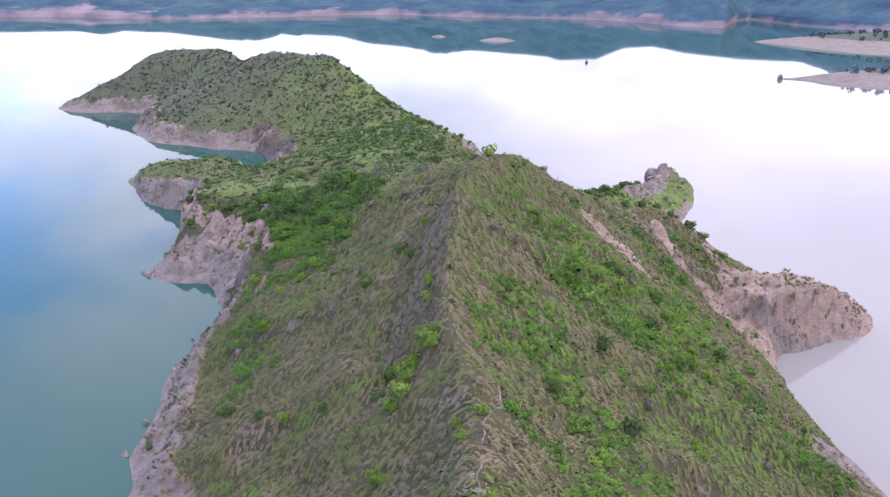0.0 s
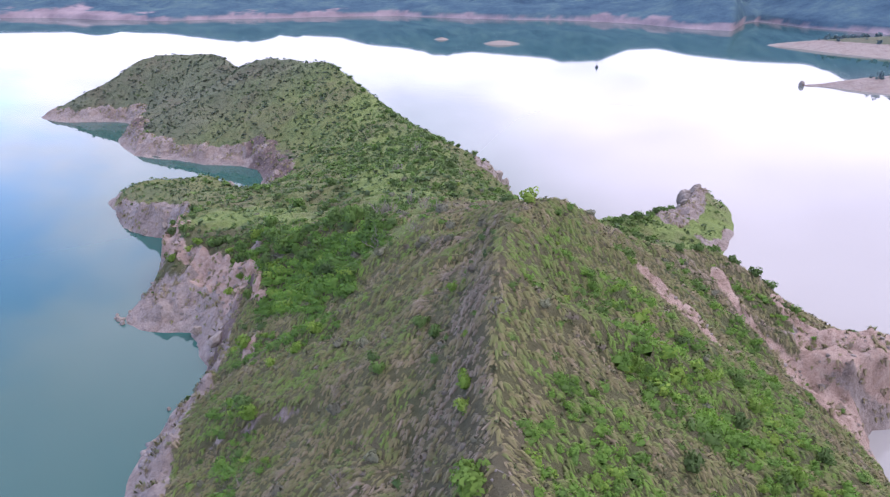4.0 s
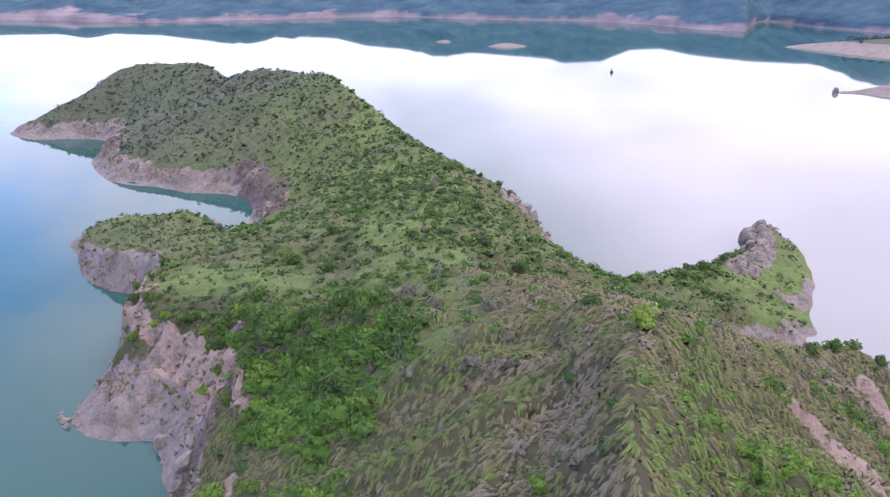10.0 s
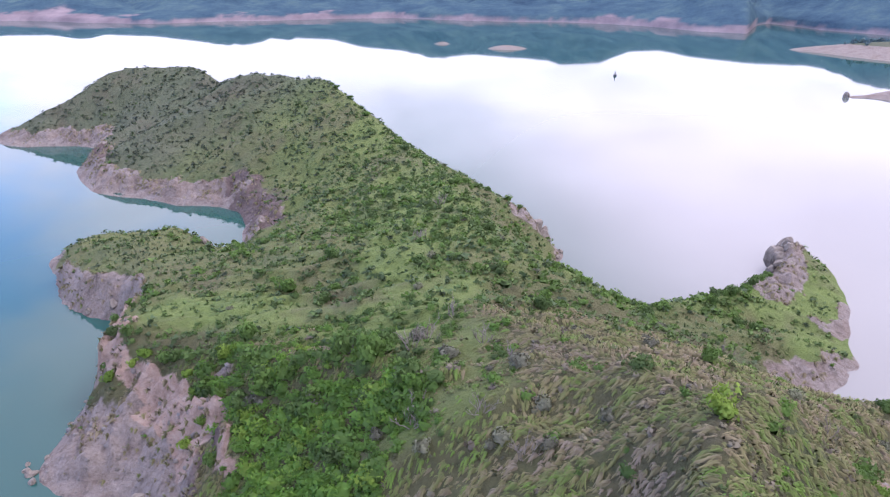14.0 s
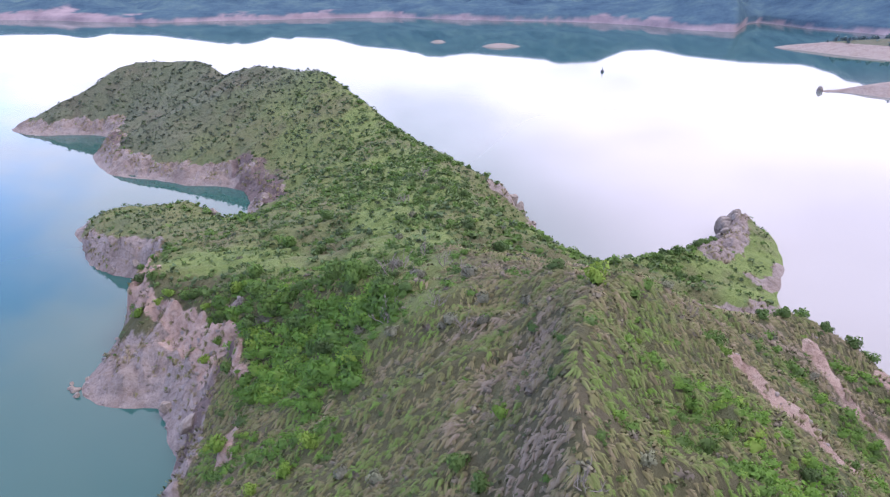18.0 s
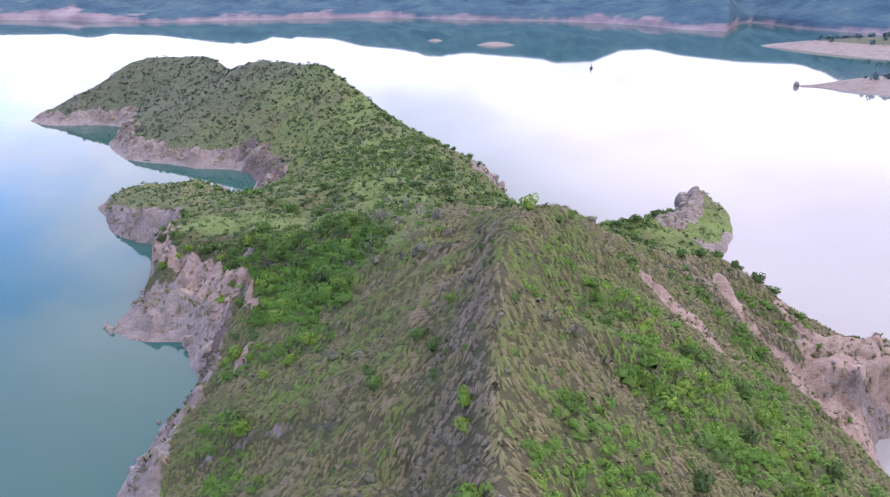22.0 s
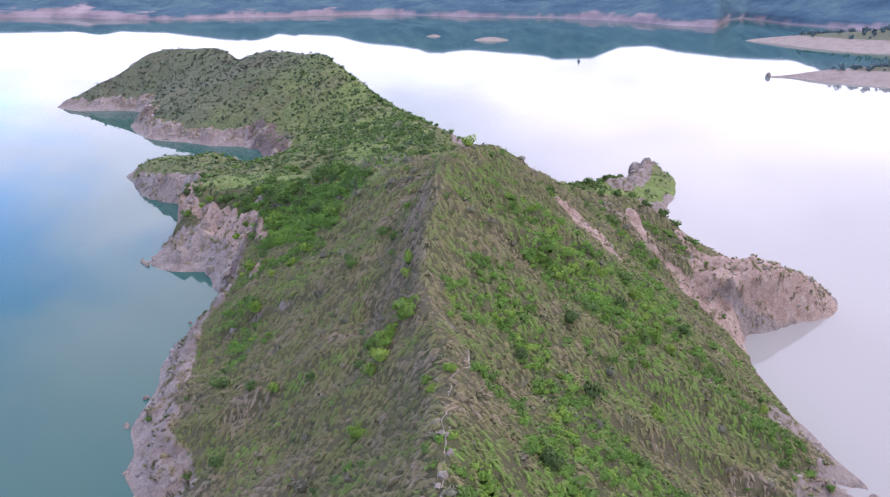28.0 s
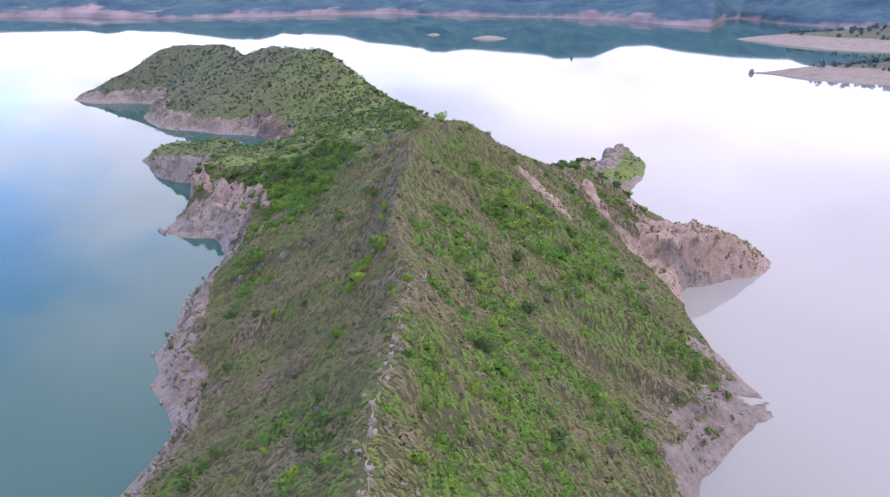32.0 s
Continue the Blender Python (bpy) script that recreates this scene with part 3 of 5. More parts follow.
def cliff_step(line, reach, run):
    """Stand the bank up as a cliff as high as a line along its top, over a short run from the water."""
    best, top = np.full(gx.shape, 1e9), np.zeros(gx.shape)
    for (ax, ay, az), (bx, by, bz) in zip(line[:-1], line[1:]):
        u = np.clip(((gx - ax) * (bx - ax) + (gy - ay) * (by - ay)) / ((bx - ax) ** 2 + (by - ay) ** 2), 0, 1)
        d = np.hypot(gx - ax - u * (bx - ax), gy - ay - u * (by - ay))
        top = np.where(d < best, az + u * (bz - az), top)
        best = np.minimum(best, d)
    near = (1 - ramp(best, 0.6 * reach, reach)) * relief.inside
    wall = top * ramp(relief.dist + 0.7 * fbm(gx, gy, 2.5, 3, 59), 0.3, run)
    relief.z = np.where(near > 0, relief.z + near * (np.maximum(relief.z, wall) - relief.z), relief.z)


cliff_step(HEAD_EDGE, 5.5, 3.2)
cliff_step(CLIFF_EDGE[3:9], 4.5, 3.0)
SLOPE = relief.slope()


# bare drawdown bank below the old water line, steep broken faces, slips of red earth and a trodden trail
TRAIL = [(1.6, 10), (1.1, 15.6), (1.3, 19.3), (1.8, 25), (2.1, 31), (2.3, 36.5), (2.7, 40), (4.0, 43), (4.4, 46), (3.2, 49), (1.2, 51.4), (-0.5, 53.2)]
RED_SLIPS = [([(-45, 123.5), (-50, 127.5), (-54, 131)], 1.9), ([(47, 94), (56, 93), (68, 97)], 4.5), ([(-38, 112), (-40, 117), (-42, 121)], 2.4), ([(-55, 131.5), (-57, 134), (-57.5, 137)], 2.4), ([(-43, 119), (-46, 121.5)], 2.0), ([(20, 90), (22.5, 88.8), (24.8, 86.6), (27.5, 83.5)], 2.5), ([(34.5, 101.5), (35, 99), (36.5, 96.5), (38, 94.5)], 1.5), ([(44, 100.5), (45.5, 97), (45, 92)], 2.6), ([(40, 92), (44, 89), (47, 86), (48.5, 84)], 3.8), ([(50, 95), (66, 95)], 4.0), ([(-54, 134), (-58.5, 137.5), (-59, 146)], 2.6), ([(-36, 114), (-40, 118), (-44, 123)], 2.2), ([(-31, 107), (-33.5, 111)], 1.3), ([(-29, 92), (-30, 97)], 1.3)]
wob = 0.9 * fbm(gx, gy, 4, 3, 77)
ROCK_SPUR = [(-40, 97), (-37.5, 105), (-36, 113)]
old_line = (2.0 + 3.2 * fbm(gx, gy, 9, 5, 33, 0.68) + 2.6 * near_line(gx, gy, WEST_SHORE[3:17], 9) + 4.5 * near_line(gx, gy, CLIFF_FOOT, 9) + 3.0 * near_line(gx, gy, NORTH_SHORE[8:21], 16)
            + 3.0 * near_line(gx, gy, ROCK_SPUR, 4) + 1.5 * near_line(gx, gy, EAST_SHORE[33:42], 9) + 2.5 * near_line(gx, gy, EAST_SHORE[24:30], 8) - 3.4 * near_line(gx, gy, HORN_SPUR[-6:], 14) - 4 * near_line(gx, gy, [(51, 146), (58, 158), (63, 172)], 8)
            - 3.2 * near_line(gx, gy, [(50, 87), (47.5, 80), (48.5, 70), (50, 60)], 7) + 3.4 * ramp(gy, 185, 205) * fbm(gx, gy, 13, 4, 39, 0.6))
CLIFFS = [([(-63, 156), (-67, 158), (-72, 159.3), (-78, 163.5), (-84, 171)], 3.4), ([(-58.6, 137), (-59, 144), (-60.2, 151), (-62, 154.5)], 3.0), ([(52, 91.5), (58, 92.8), (66, 94.6)], 3.6), ([(55, 170), (57.5, 176), (60, 181)], 3.0), ([(6.5, 184), (9.5, 186.5), (9.5, 195)], 4.5)]
broken = near_line(gx, gy, [(42, 95), (51, 91)], 5) * ramp(fbm(gx, gy, 4, 4, 66, 0.6), 0.0, 0.35)
HORN_ROCK = [([(46.5, 157.5), (50, 161), (53.5, 166), (56, 172), (60, 180)], 5.0), ([(61.5, 158), (58, 152), (54, 148.5), (51, 150)], 2.4), ([(36, 132), (40, 133.5), (45, 133.5), (52, 138)], 2.2)]
for face, width in HORN_ROCK:
    broken = np.maximum(broken, near_line(gx + wob, gy + wob, face, width) * (0.55 + 0.9 * ramp(fbm(gx, gy, 3.5, 4, 67, 0.6), -0.35, 0.3)))
for face, width in CLIFFS:
    broken = np.maximum(broken, near_line(gx + 0.5 * wob, gy + 0.5 * wob, face, width))
steep = ramp(SLOPE + 0.45 * fbm(gx, gy, 4, 4, 12, 0.6), 1.3, 1.6) * (1 - near_line(gx, gy, CREST[:13], 30))
BARE = np.maximum(np.maximum(1 - ramp(relief.z, old_line - 1.2, old_line + 1.2), steep), broken)
RED = np.zeros_like(gx)
for slip, width in RED_SLIPS:
    RED = np.maximum(RED, near_line(gx + wob, gy + wob, slip, width))
RED *= 0.85 + 0.3 * fbm(gx, gy, 6, 3, 91)
RED = np.clip(RED * (1.35 + 1.0 * fbm(gx, gy, 2.2, 4, 93)), 0, 1)
PALE = (0.58 * near_line(gx + 0.5 * wob, gy, TRAIL, 0.7) * ramp(fbm(gx, gy, 3.0, 3, 16), -0.4, 0.3))
MAROON = near_line(gx + 2 * wob, gy + 2 * wob, [(-50, 196), (-54, 208), (-64, 219)], 7) + near_line(gx + wob, gy, [(-110, 246), (-117, 258)], 4)
# A dark crease put into the cliff's colour along its gully.
MAROON = MAROON + near_line(gx + wob, gy + wob, [(-34.5, 111), (-37, 107), (-38, 102)], 2.4)
MAROON = np.clip(MAROON * (0.9 + 1.2 * fbm(gx, gy, 5, 4, 95)), 0, 1)
COVER = np.clip(BARE + RED, 0, 1)
gully = np.abs(fbm(gx + 2 * wob, gy - 2 * wob, 5.5, 4, 52))
flutes = 0.24 - np.abs(fbm(0.35 * gx, gy - 0.25 * gx, 4.5, 3, 57))
head_flutes = 0.24 - np.abs(fbm(gx, 0.3 * gy, 5, 3, 58))
relief.z += COVER * ramp(relief.dist, 0, 3) * relief.inside * (3.0 * flutes * (gx < 0) + 2.6 * head_flutes * (gx > 36)) * ramp(SLOPE, 0.5, 1.1)
relief.z += COVER * relief.inside * ramp(relief.dist, 0, 4) * (3.6 * (0.26 - gully) + 1.0 * (0.3 - np.abs(fbm(gx + wob, gy, 2.4, 3, 47))) + 0.3 * fbm(gx, gy, 1.5, 3, 44))
land = tagged(new("ground", relief.mesh("ground", attributes=(("bare", BARE), ("red", RED), ("pale", 0.6 * PALE), ("maroon", MAROON)))), "green scrub-covered ridge with bare rocky banks above the lake", "hillside", kind="structure")
land.data.materials.append(GROUND)

# ---- lake ----
def lake_sheet():
    bm = bmesh.new()
    bm.faces.new([bm.verts.new((x, y, 0)) for x, y in ((-4500, -4000), (4500, -4000), (4500, 4500), (-4500, 4500))])
    me = bpy.data.meshes.new("water")
    bm.to_mesh(me), bm.free()
    tagged(new("water", me), "calm teal reservoir water mirroring white clouds", "lake", kind="structure")
    me.materials.append(WATER)


lake_sheet()

# ---- far shore: mountains all round the lake ----
FAR_SHORE = [(-180, 900), (-140, 950), (-90, 1050), (-60, 1120), (-45, 1130), (-33, 1113), (-29.4, 1069), (-26, 990), (-21.8, 935), (-17, 948), (-13.3, 942), (-8, 960), (-4.2, 961), (1, 905), (5.1, 884),
             (9.2, 878), (14.1, 839), (18.5, 775), (21.6, 762), (22.4, 880), (23.2, 915), (26.4, 833), (32.2, 772), (42, 720), (60, 700), (100, 800), (140, 850), (180, 900)]
FAR_TOP = [(-180, 8), (-100, 7), (-60, 4.2), (-33, 3.75), (-26, 3.92), (-22, 4.2), (-17.9, 4.85), (-15.7, 4.92), (-13.5, 4.5), (-8.9, 4.8), (-6.7, 5.4), (-2, 5.9), (2.8, 6.05), (7.5, 6.4), (12.1, 6.57),
           (14.3, 5.64), (16.5, 5.5), (18.7, 5.86), (22.9, 6.22), (26.8, 6.2), (35, 7), (60, 8), (180, 8)]


def far_mountains():
    az = np.concatenate([np.arange(-180, -50, 2.0), np.arange(-50, 45, 0.25), np.arange(45, 180.1, 2.0)])
    r0 = np.interp(az, *zip(*FAR_SHORE))
    top = np.interp(az, *zip(*FAR_TOP))
    steps = np.concatenate([[-0.02, 0, 0.012], np.linspace(0.018, 0.15, 14), np.linspace(0.17, 1, 40), [1.1, 1.3, 1.7]])
    A, S = np.meshgrid(np.radians(az), steps, indexing="ij")
    R0 = np.repeat(r0[:, None], len(steps), 1)
    depth = 520.0
    X0, Y0 = (R0 + depth * S) * np.sin(A), (R0 + depth * S) * np.cos(A)
    peak = np.tan(np.radians(top))[:, None] * (R0 + depth) - 55
    rise = np.where(S <= 1, np.clip(S, 0, 1) ** 0.82, 1 - 0.6 * (S - 1))
    Z = peak * rise
    folds = np.abs(fbm(X0, Y0, 260, 5, 61)) * 2 - 0.55
    Z += ramp(S, 0.03, 0.3) * (1 - ramp(S, 0.7, 1.0)) * peak * 0.42 * folds
    Z += ramp(S, 0.02, 0.2) * (1 - 0.8 * ramp(S, 0.8, 1.0)) * 5 * fbm(X0, Y0, 40, 4, 71)
    Z = np.where(S < 0, -6, np.maximum(Z, 0.0))
    Z = np.where(S == 0, -0.4, Z)
    Z = np.where((S > 0) & (S < 0.015), 2.6 + 1.4 * fbm(X0, Y0, 60, 3, 9), np.where(S > 0, Z + 3 * ramp(S, 0, 0.02), Z))
    n, m = A.shape
    index = np.arange(n * m).reshape(n, m)
    faces = np.stack([index[:-1, :-1].ravel(), index[:-1, 1:].ravel(), index[1:, 1:].ravel(), index[1:, :-1].ravel()], 1)
    me = raw_mesh("far_mountains", np.stack([X0.ravel(), Y0.ravel(), Z.ravel()], 1), faces)
    a = me.attributes.new("bare", "FLOAT", "POINT")
    bare = (1 - ramp(Z + 7 * fbm(X0, Y0, 26, 4, 15, 0.7) + 4 * fbm(X0, Y0, 120, 2, 16) - 5 * ramp(-A, 0.33, 0.5) * ramp(fbm(X0, Y0, 110, 3, 25), -0.1, 0.3), 2.5, 5.5))
    a.data.foreach_set("value", bare.ravel().astype(np.float32))
    tagged(new("backdrop", me), "forested mountain slopes above a pale bare shoreline", "mountains", kind="structure")
    me.materials.append(HAZY_FOREST)


far_mountains()


def low_island(name, label, shore, lines, cell, foot=2.5):
    # The bare bank reaches up to the old water line.
    r = Relief(shore, lines, cell, margin=8 * cell, rough=0.5 * cell, grow=0.8 * cell)
    r.soften(2)
    r.z += r.inside * ramp(r.dist, 0, 5 * cell) * 0.5 * fbm(r.gx, r.gy, 6 * cell, 4, 4)
    bare = 1 - ramp(r.z, foot - 0.6, foot + 0.6)
    # These far shores take the painted haze colour all over.
    ob = tagged(new(name, r.mesh(name, attributes=(("bare", bare), ("haze_grey", np.ones_like(r.z))))), label, "headland", kind="structure")
    ob.data.materials.append(GROUND)
    return r


SPIT = low_island("ground_spit", "low bare spit of pale earth with dark scrub on top",
           [(179, 369), (183, 366), (190, 366), (197, 352), (204, 340), (213, 326), (240, 312), (320, 308), (330, 405), (290, 418), (262, 414), (238, 404), (214, 392), (198, 379), (189, 371), (183, 371)],
           [[(182, 368.5, 2.0), (188, 368.5, 1.3), (194, 368, 1.6), (210, 366, 4), (245, 364, 6), (300, 360, 11)]], 2.0, 4.4)
POINT = low_island("ground_point", "long low point of pale earth rising to scrub",
           [(247, 570), (262, 546), (267, 500), (270, 466), (282, 442), (320, 436), (440, 445), (480, 600), (400, 625), (320, 612), (270, 592)],
           [[(256, 570, 2), (282, 560, 5), (322, 545, 9), (400, 530, 16)]], 4.0, 5.4)
low_island("ground_islet", "small bare island of pinkish earth", [(22, 586), (32, 576), (46, 574), (56, 580), (60, 588), (52, 596), (36, 598), (26, 594)],
           [[(30, 586, 2), (42, 585, 3.4), (52, 587, 2.2)]], 2.0, 9.0)
low_island("ground_islet", "tiny bare island of pinkish earth", [(-18, 624), (-13, 618), (-5, 617), (-1, 623), (-5, 630), (-14, 631)],
           [[(-12, 625, 2.5), (-6, 625, 2.6)]], 1.5, 9.0)

# ---- growth on the ridge ----
rng = np.random.default_rng(11)
# bands of green scrub: a line on the ground, its half width, how closed it is
SCRUB_BANDS = [
    ([(19.5, 73), (14.5, 70.5), (18, 69.5), (22, 66.5)], 4.6, 1.0), ([(8.5, 80), (13, 79), (19, 80), (24.5, 78), (29.5, 77)], 2.8, 0.75), ([(33, 82), (30, 70), (26, 62)], 4.5, 0.6),
    ([(4.5, 55), (10, 60), (6.6, 62)], 3.6, 0.9), ([(9, 57), (10.6, 54), (12, 51), (14.2, 46.5), (14.5, 41)], 3.8, 1.0), ([(14.4, 46), (19, 46)], 2.4, 0.7),
    ([(6.2, 44), (8.6, 42)], 2.4, 0.9), ([(3.2, 31), (4.7, 27.2), (6.8, 23.4), (8.4, 17.4), (8.5, 6)], 3.2, 1.0), ([(10.5, 38), (12.4, 33), (15, 29), (16, 25)], 3.4, 1.0),
    ([(20, 43), (25, 38.5), (28.5, 36)], 3.8, 1.0), ([(12, 24), (15, 16), (16, 4)], 3.0, 0.7), ([(31, 68), (34, 61), (39, 57), (42, 55)], 5.0, 0.62),
    ([(-40, 123), (-34, 118), (-29, 112), (-22, 107), (-16, 102), (-19, 96), (-26, 104)], 6.5, 1.0), ([(-32, 95), (-25, 88), (-18.5, 85.5)], 3.6, 0.9), ([(-30, 79), (-25.3, 77), (-25, 68)], 3.0, 0.75),
    ([(-5, 25), (-7, 28), (-11, 28.5)], 2.6, 0.75), ([(-17, 29), (-21, 28)], 2.6, 0.8), ([(-4.8, 17), (-5.5, 12)], 2.0, 0.7), ([(-14, 12), (-18, 4)], 4.0, 0.6),
    ([(-4, 150), (-10, 172), (-18, 200), (-30, 222), (-42, 240), (-52, 250)], 13, 0.7), ([(8, 148), (20, 146), (32, 149), (42, 155)], 6, 0.95), ([(-60, 250), (-85, 275), (-105, 295), (-135, 298)], 18, 0.4),
    ([(-6, 140), (-18, 165), (-30, 190), (-45, 225)], 14, 0.55), ([(12, 84), (18, 66), (20, 46), (16, 28)], 13, 0.2), ([(26, 97), (31, 94), (34, 90)], 3.0, 0.8), ([(38, 100), (43, 98)], 2.5, 0.6)]
WEST_BELT = SCRUB_BANDS[12][0]
MEADOW = [(-46, 138), (-36, 136), (-26, 126), (-16, 121), (-10, 110), (-9, 101), (-12, 116), (-12, 130), (-18, 142), (-14, 156), (-16, 168)]
HORN_TURF = [(45, 150), (50, 146), (46, 139), (56, 156), (60, 164), (63, 174)]
# grey-brown dry grass: the steep west face under the summit, the broken top behind it, worn patches low on the flanks
DRY_BANDS = [([(-2.0, 56), (-1.4, 62), (-1.1, 68), (-0.8, 73), (-0.2, 79), (0.8, 85)], 2.9, 1.0), ([(-4, 60), (-4, 70), (-3, 80)], 4.0, 0.55), ([(-4.9, 104), (0.8, 99), (4.6, 92), (-2, 93)], 6, 0.4),
             ([(-22, 57), (-18, 57.5)], 3.2, 0.75), ([(-14, 42), (-9.5, 42.5)], 3.0, 0.8), ([(31, 37), (34, 46), (39, 50), (46, 56)], 4.2, 0.85), ([(9.3, 35), (10.5, 31)], 1.8, 0.6), ([(12, 58), (16, 50)], 1.8, 0.5),
             ([(-23, 46), (-18, 45)], 2.5, 0.6), ([(30, 99), (37, 95), (40, 90)], 4.5, 0.7), ([(10, 110), (13, 108), (9, 97)], 2.5, 0.7), ([(-34, 70), (-31, 60)], 2.5, 0.6), ([(-60, 160), (-74, 170), (-86, 179)], 11, 0.55)]


def banded(x, y, bands):
    g = np.zeros(np.shape(x))
    for line, width, power in bands:
        g = np.maximum(g, power * near_line(x, y, line, width))
    return g


def green_field(x, y):
    w = 1.2 * fbm(x, y, 3, 2, 103)
    return np.clip(banded(x + w, y - w, SCRUB_BANDS) + 0.4 * fbm(x, y, 8, 4, 101) - 0.7 * near_line(x, y, HORN_TURF, 8) - 0.5 * near_line(x, y, DRY_BANDS[0][0], 3), 0, 1)


def dry_field(x, y):
    w = 0.8 * fbm(x, y, 2.5, 2, 133)
    return np.clip(banded(x + w, y + w, DRY_BANDS) + 0.22 * fbm(x, y, 6, 4, 131) - 0.04, 0, 1)


def meadow_field(x, y):
    soft = near_line(x, y, HORN_TURF, 7)
    return np.clip(np.maximum(near_line(x, y, MEADOW, 9), soft) + 0.5 * fbm(x, y, 9, 3, 151) * near_line(x, y, MEADOW, 18), 0, 1)


# The last mask brings the painted haze in over the far hills.
for key, grid in (("lush", np.clip(0.75 * meadow_field(gx, gy) + 0.5 * green_field(gx, gy) + 0.32 * ramp(gy, 120, 160), 0, 1)), ("dry", 0.6 * dry_field(gx, gy)), ("litter_shade", (1 - meadow_field(gx, gy)) * (1 - ramp(gy, 116, 150))), ("haze_grey", 0.75 * ramp(gy - 0.3 * gx + 26 * fbm(gx, gy, 24, 4, 35), 200, 295))):
    a = land.data.attributes.new(key, "FLOAT", "POINT")
    co = np.empty(len(land.data.vertices) * 3, np.float32)
    land.data.vertices.foreach_get("co", co)
    co = co.reshape(-1, 3)
    a.data.foreach_set("value", relief.sample(grid, co[:, 0], co[:, 1]).astype(np.float32))


def comb(x, y):
    """Streaks running down both flanks of the ridge."""
    return fbm(0.28 * x + 0.1 * y, y, 2.6, 3, 211)


def height_at(x, y):
    return relief.sample(relief.z, x, y)


def scatter(count, x0, x1, y0, y1, density):
    """Random places on the grown part of the ridge, thinned by a density of x and y."""
    x, y = rng.uniform(x0, x1, count), rng.uniform(y0, y1, count)
    z = height_at(x, y)
    grown = 1 - np.clip(relief.sample(COVER, x, y) + relief.sample(PALE, x, y), 0, 1)
    keep = (z > 0.8) & (rng.random(count) < density(x, y) * grown ** 2)
    return x[keep], y[keep], z[keep]


def leaf_cloud(seed, leaves, leaf, lobes=5, squash=0.8, core=True, rings=4, sides=8):
    """A bush of unit radius standing on the ground: leaf sprays set over uneven lobes. Verts, quads, and per vertex 0 (inner) to 1 (outer)."""
    r = np.random.default_rng(seed)
    centres = np.stack([r.uniform(-0.55, 0.55, lobes), r.uniform(-0.55, 0.55, lobes), r.uniform(0.35, 0.85, lobes) * squash], 1)
    radii = r.uniform(0.34, 0.58, lobes)
    which = r.integers(0, lobes, leaves)
    d = r.normal(size=(leaves, 3))
    d[:, 2] = np.abs(d[:, 2]) * 1.1 - 0.35
    d /= np.linalg.norm(d, axis=1)[:, None]
    reach = r.uniform(0.62, 1.08, leaves) ** 0.7
    p = centres[which] + d * (radii[which] * reach)[:, None]
    p[:, 2] = np.maximum(p[:, 2], 0.04)
    n = d + 0.7 * r.normal(size=(leaves, 3))
    n /= np.linalg.norm(n, axis=1)[:, None]
    u = np.cross(n, r.normal(size=(leaves, 3)))
    u /= np.linalg.norm(u, axis=1)[:, None]
    v = np.cross(n, u)
    s = (leaf * r.uniform(0.6, 1.35, leaves))[:, None]
    quad = np.stack([p - u * s * 0.55, p - v * s * 0.9 + n * s * 0.12, p + u * s * 0.55, p + v * s * 0.9 - n * s * 0.25], 1)
    verts = quad.reshape(-1, 3)
    # Top and outer leaves stay lightest; lower inner ones get the painted shade.
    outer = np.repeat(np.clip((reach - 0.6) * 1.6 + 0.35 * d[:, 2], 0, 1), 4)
    faces = np.arange(len(verts)).reshape(-1, 4)
    lump = np.repeat(d + 0.35 * n, 4, 0)
    if core:
        cv, ct = [], []
        for i in range(rings + 1):
            a = math.pi * 0.5 * i / rings
            for j in range(sides):
                b = 2 * math.pi * (j + 0.5 * (i % 2)) / sides
                way = np.array([math.cos(a) * math.cos(b), math.cos(a) * math.sin(b), math.sin(a)])
                along = centres @ way
                gap = np.maximum(radii ** 2 - (centres ** 2).sum(1) + along ** 2, 0) ** 0.5
                cv.append(way * np.clip((along + gap).max(), 0.4, 1.0) * r.uniform(0.6, 0.84) + (0, 0, 0.02))
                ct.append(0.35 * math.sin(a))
        cf = [(i * sides + j, i * sides + (j + 1) % sides, (i + 1) * sides + (j + 1) % sides, (i + 1) * sides + j) for i in range(rings) for j in range(sides)]
        faces = np.vstack([faces, np.array(cf) + len(verts)])
        verts, outer = np.vstack([verts, np.array(cv)]), np.concatenate([outer, np.array(ct)])
        lump = np.vstack([lump, np.array(cv) + (0, 0, 0.1)])
    lump = lump + (0, 0, 0.25)
    return verts, faces, outer, lump / np.linalg.norm(lump, axis=1)[:, None]


def tussock(seed, blades, spread=0.5, stout=1.0):
    """A grass clump of unit height: leaning blades, each one tapering quad."""
    r = np.random.default_rng(seed)
    a = r.uniform(0, 2 * math.pi, blades)
    lean = r.uniform(0.15, 1.0, blades) * spread
    h = r.uniform(0.55, 1.0, blades)
    base = np.stack([0.16 * np.cos(a), 0.16 * np.sin(a), np.full(blades, -0.12)], 1)
    side = np.stack([-np.sin(a), np.cos(a), np.zeros(blades)], 1)
    tip = base + np.stack([lean * 1.3 * np.cos(a), lean * 1.3 * np.sin(a), h], 1)
    w = stout * r.uniform(0.09, 0.15, blades)[:, None]
    verts = np.stack([base - side * w, base + side * w, tip + side * w * 0.45, tip - side * w * 0.45], 1).reshape(-1, 3)
    faces = np.arange(4 * blades).reshape(-1, 4)
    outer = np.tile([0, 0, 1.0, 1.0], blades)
    n = np.repeat(np.stack([0.45 * np.cos(a), 0.45 * np.sin(a), np.ones(blades)], 1), 4, 0)
    return verts, faces, outer, n / np.linalg.norm(n, axis=1)[:, None]


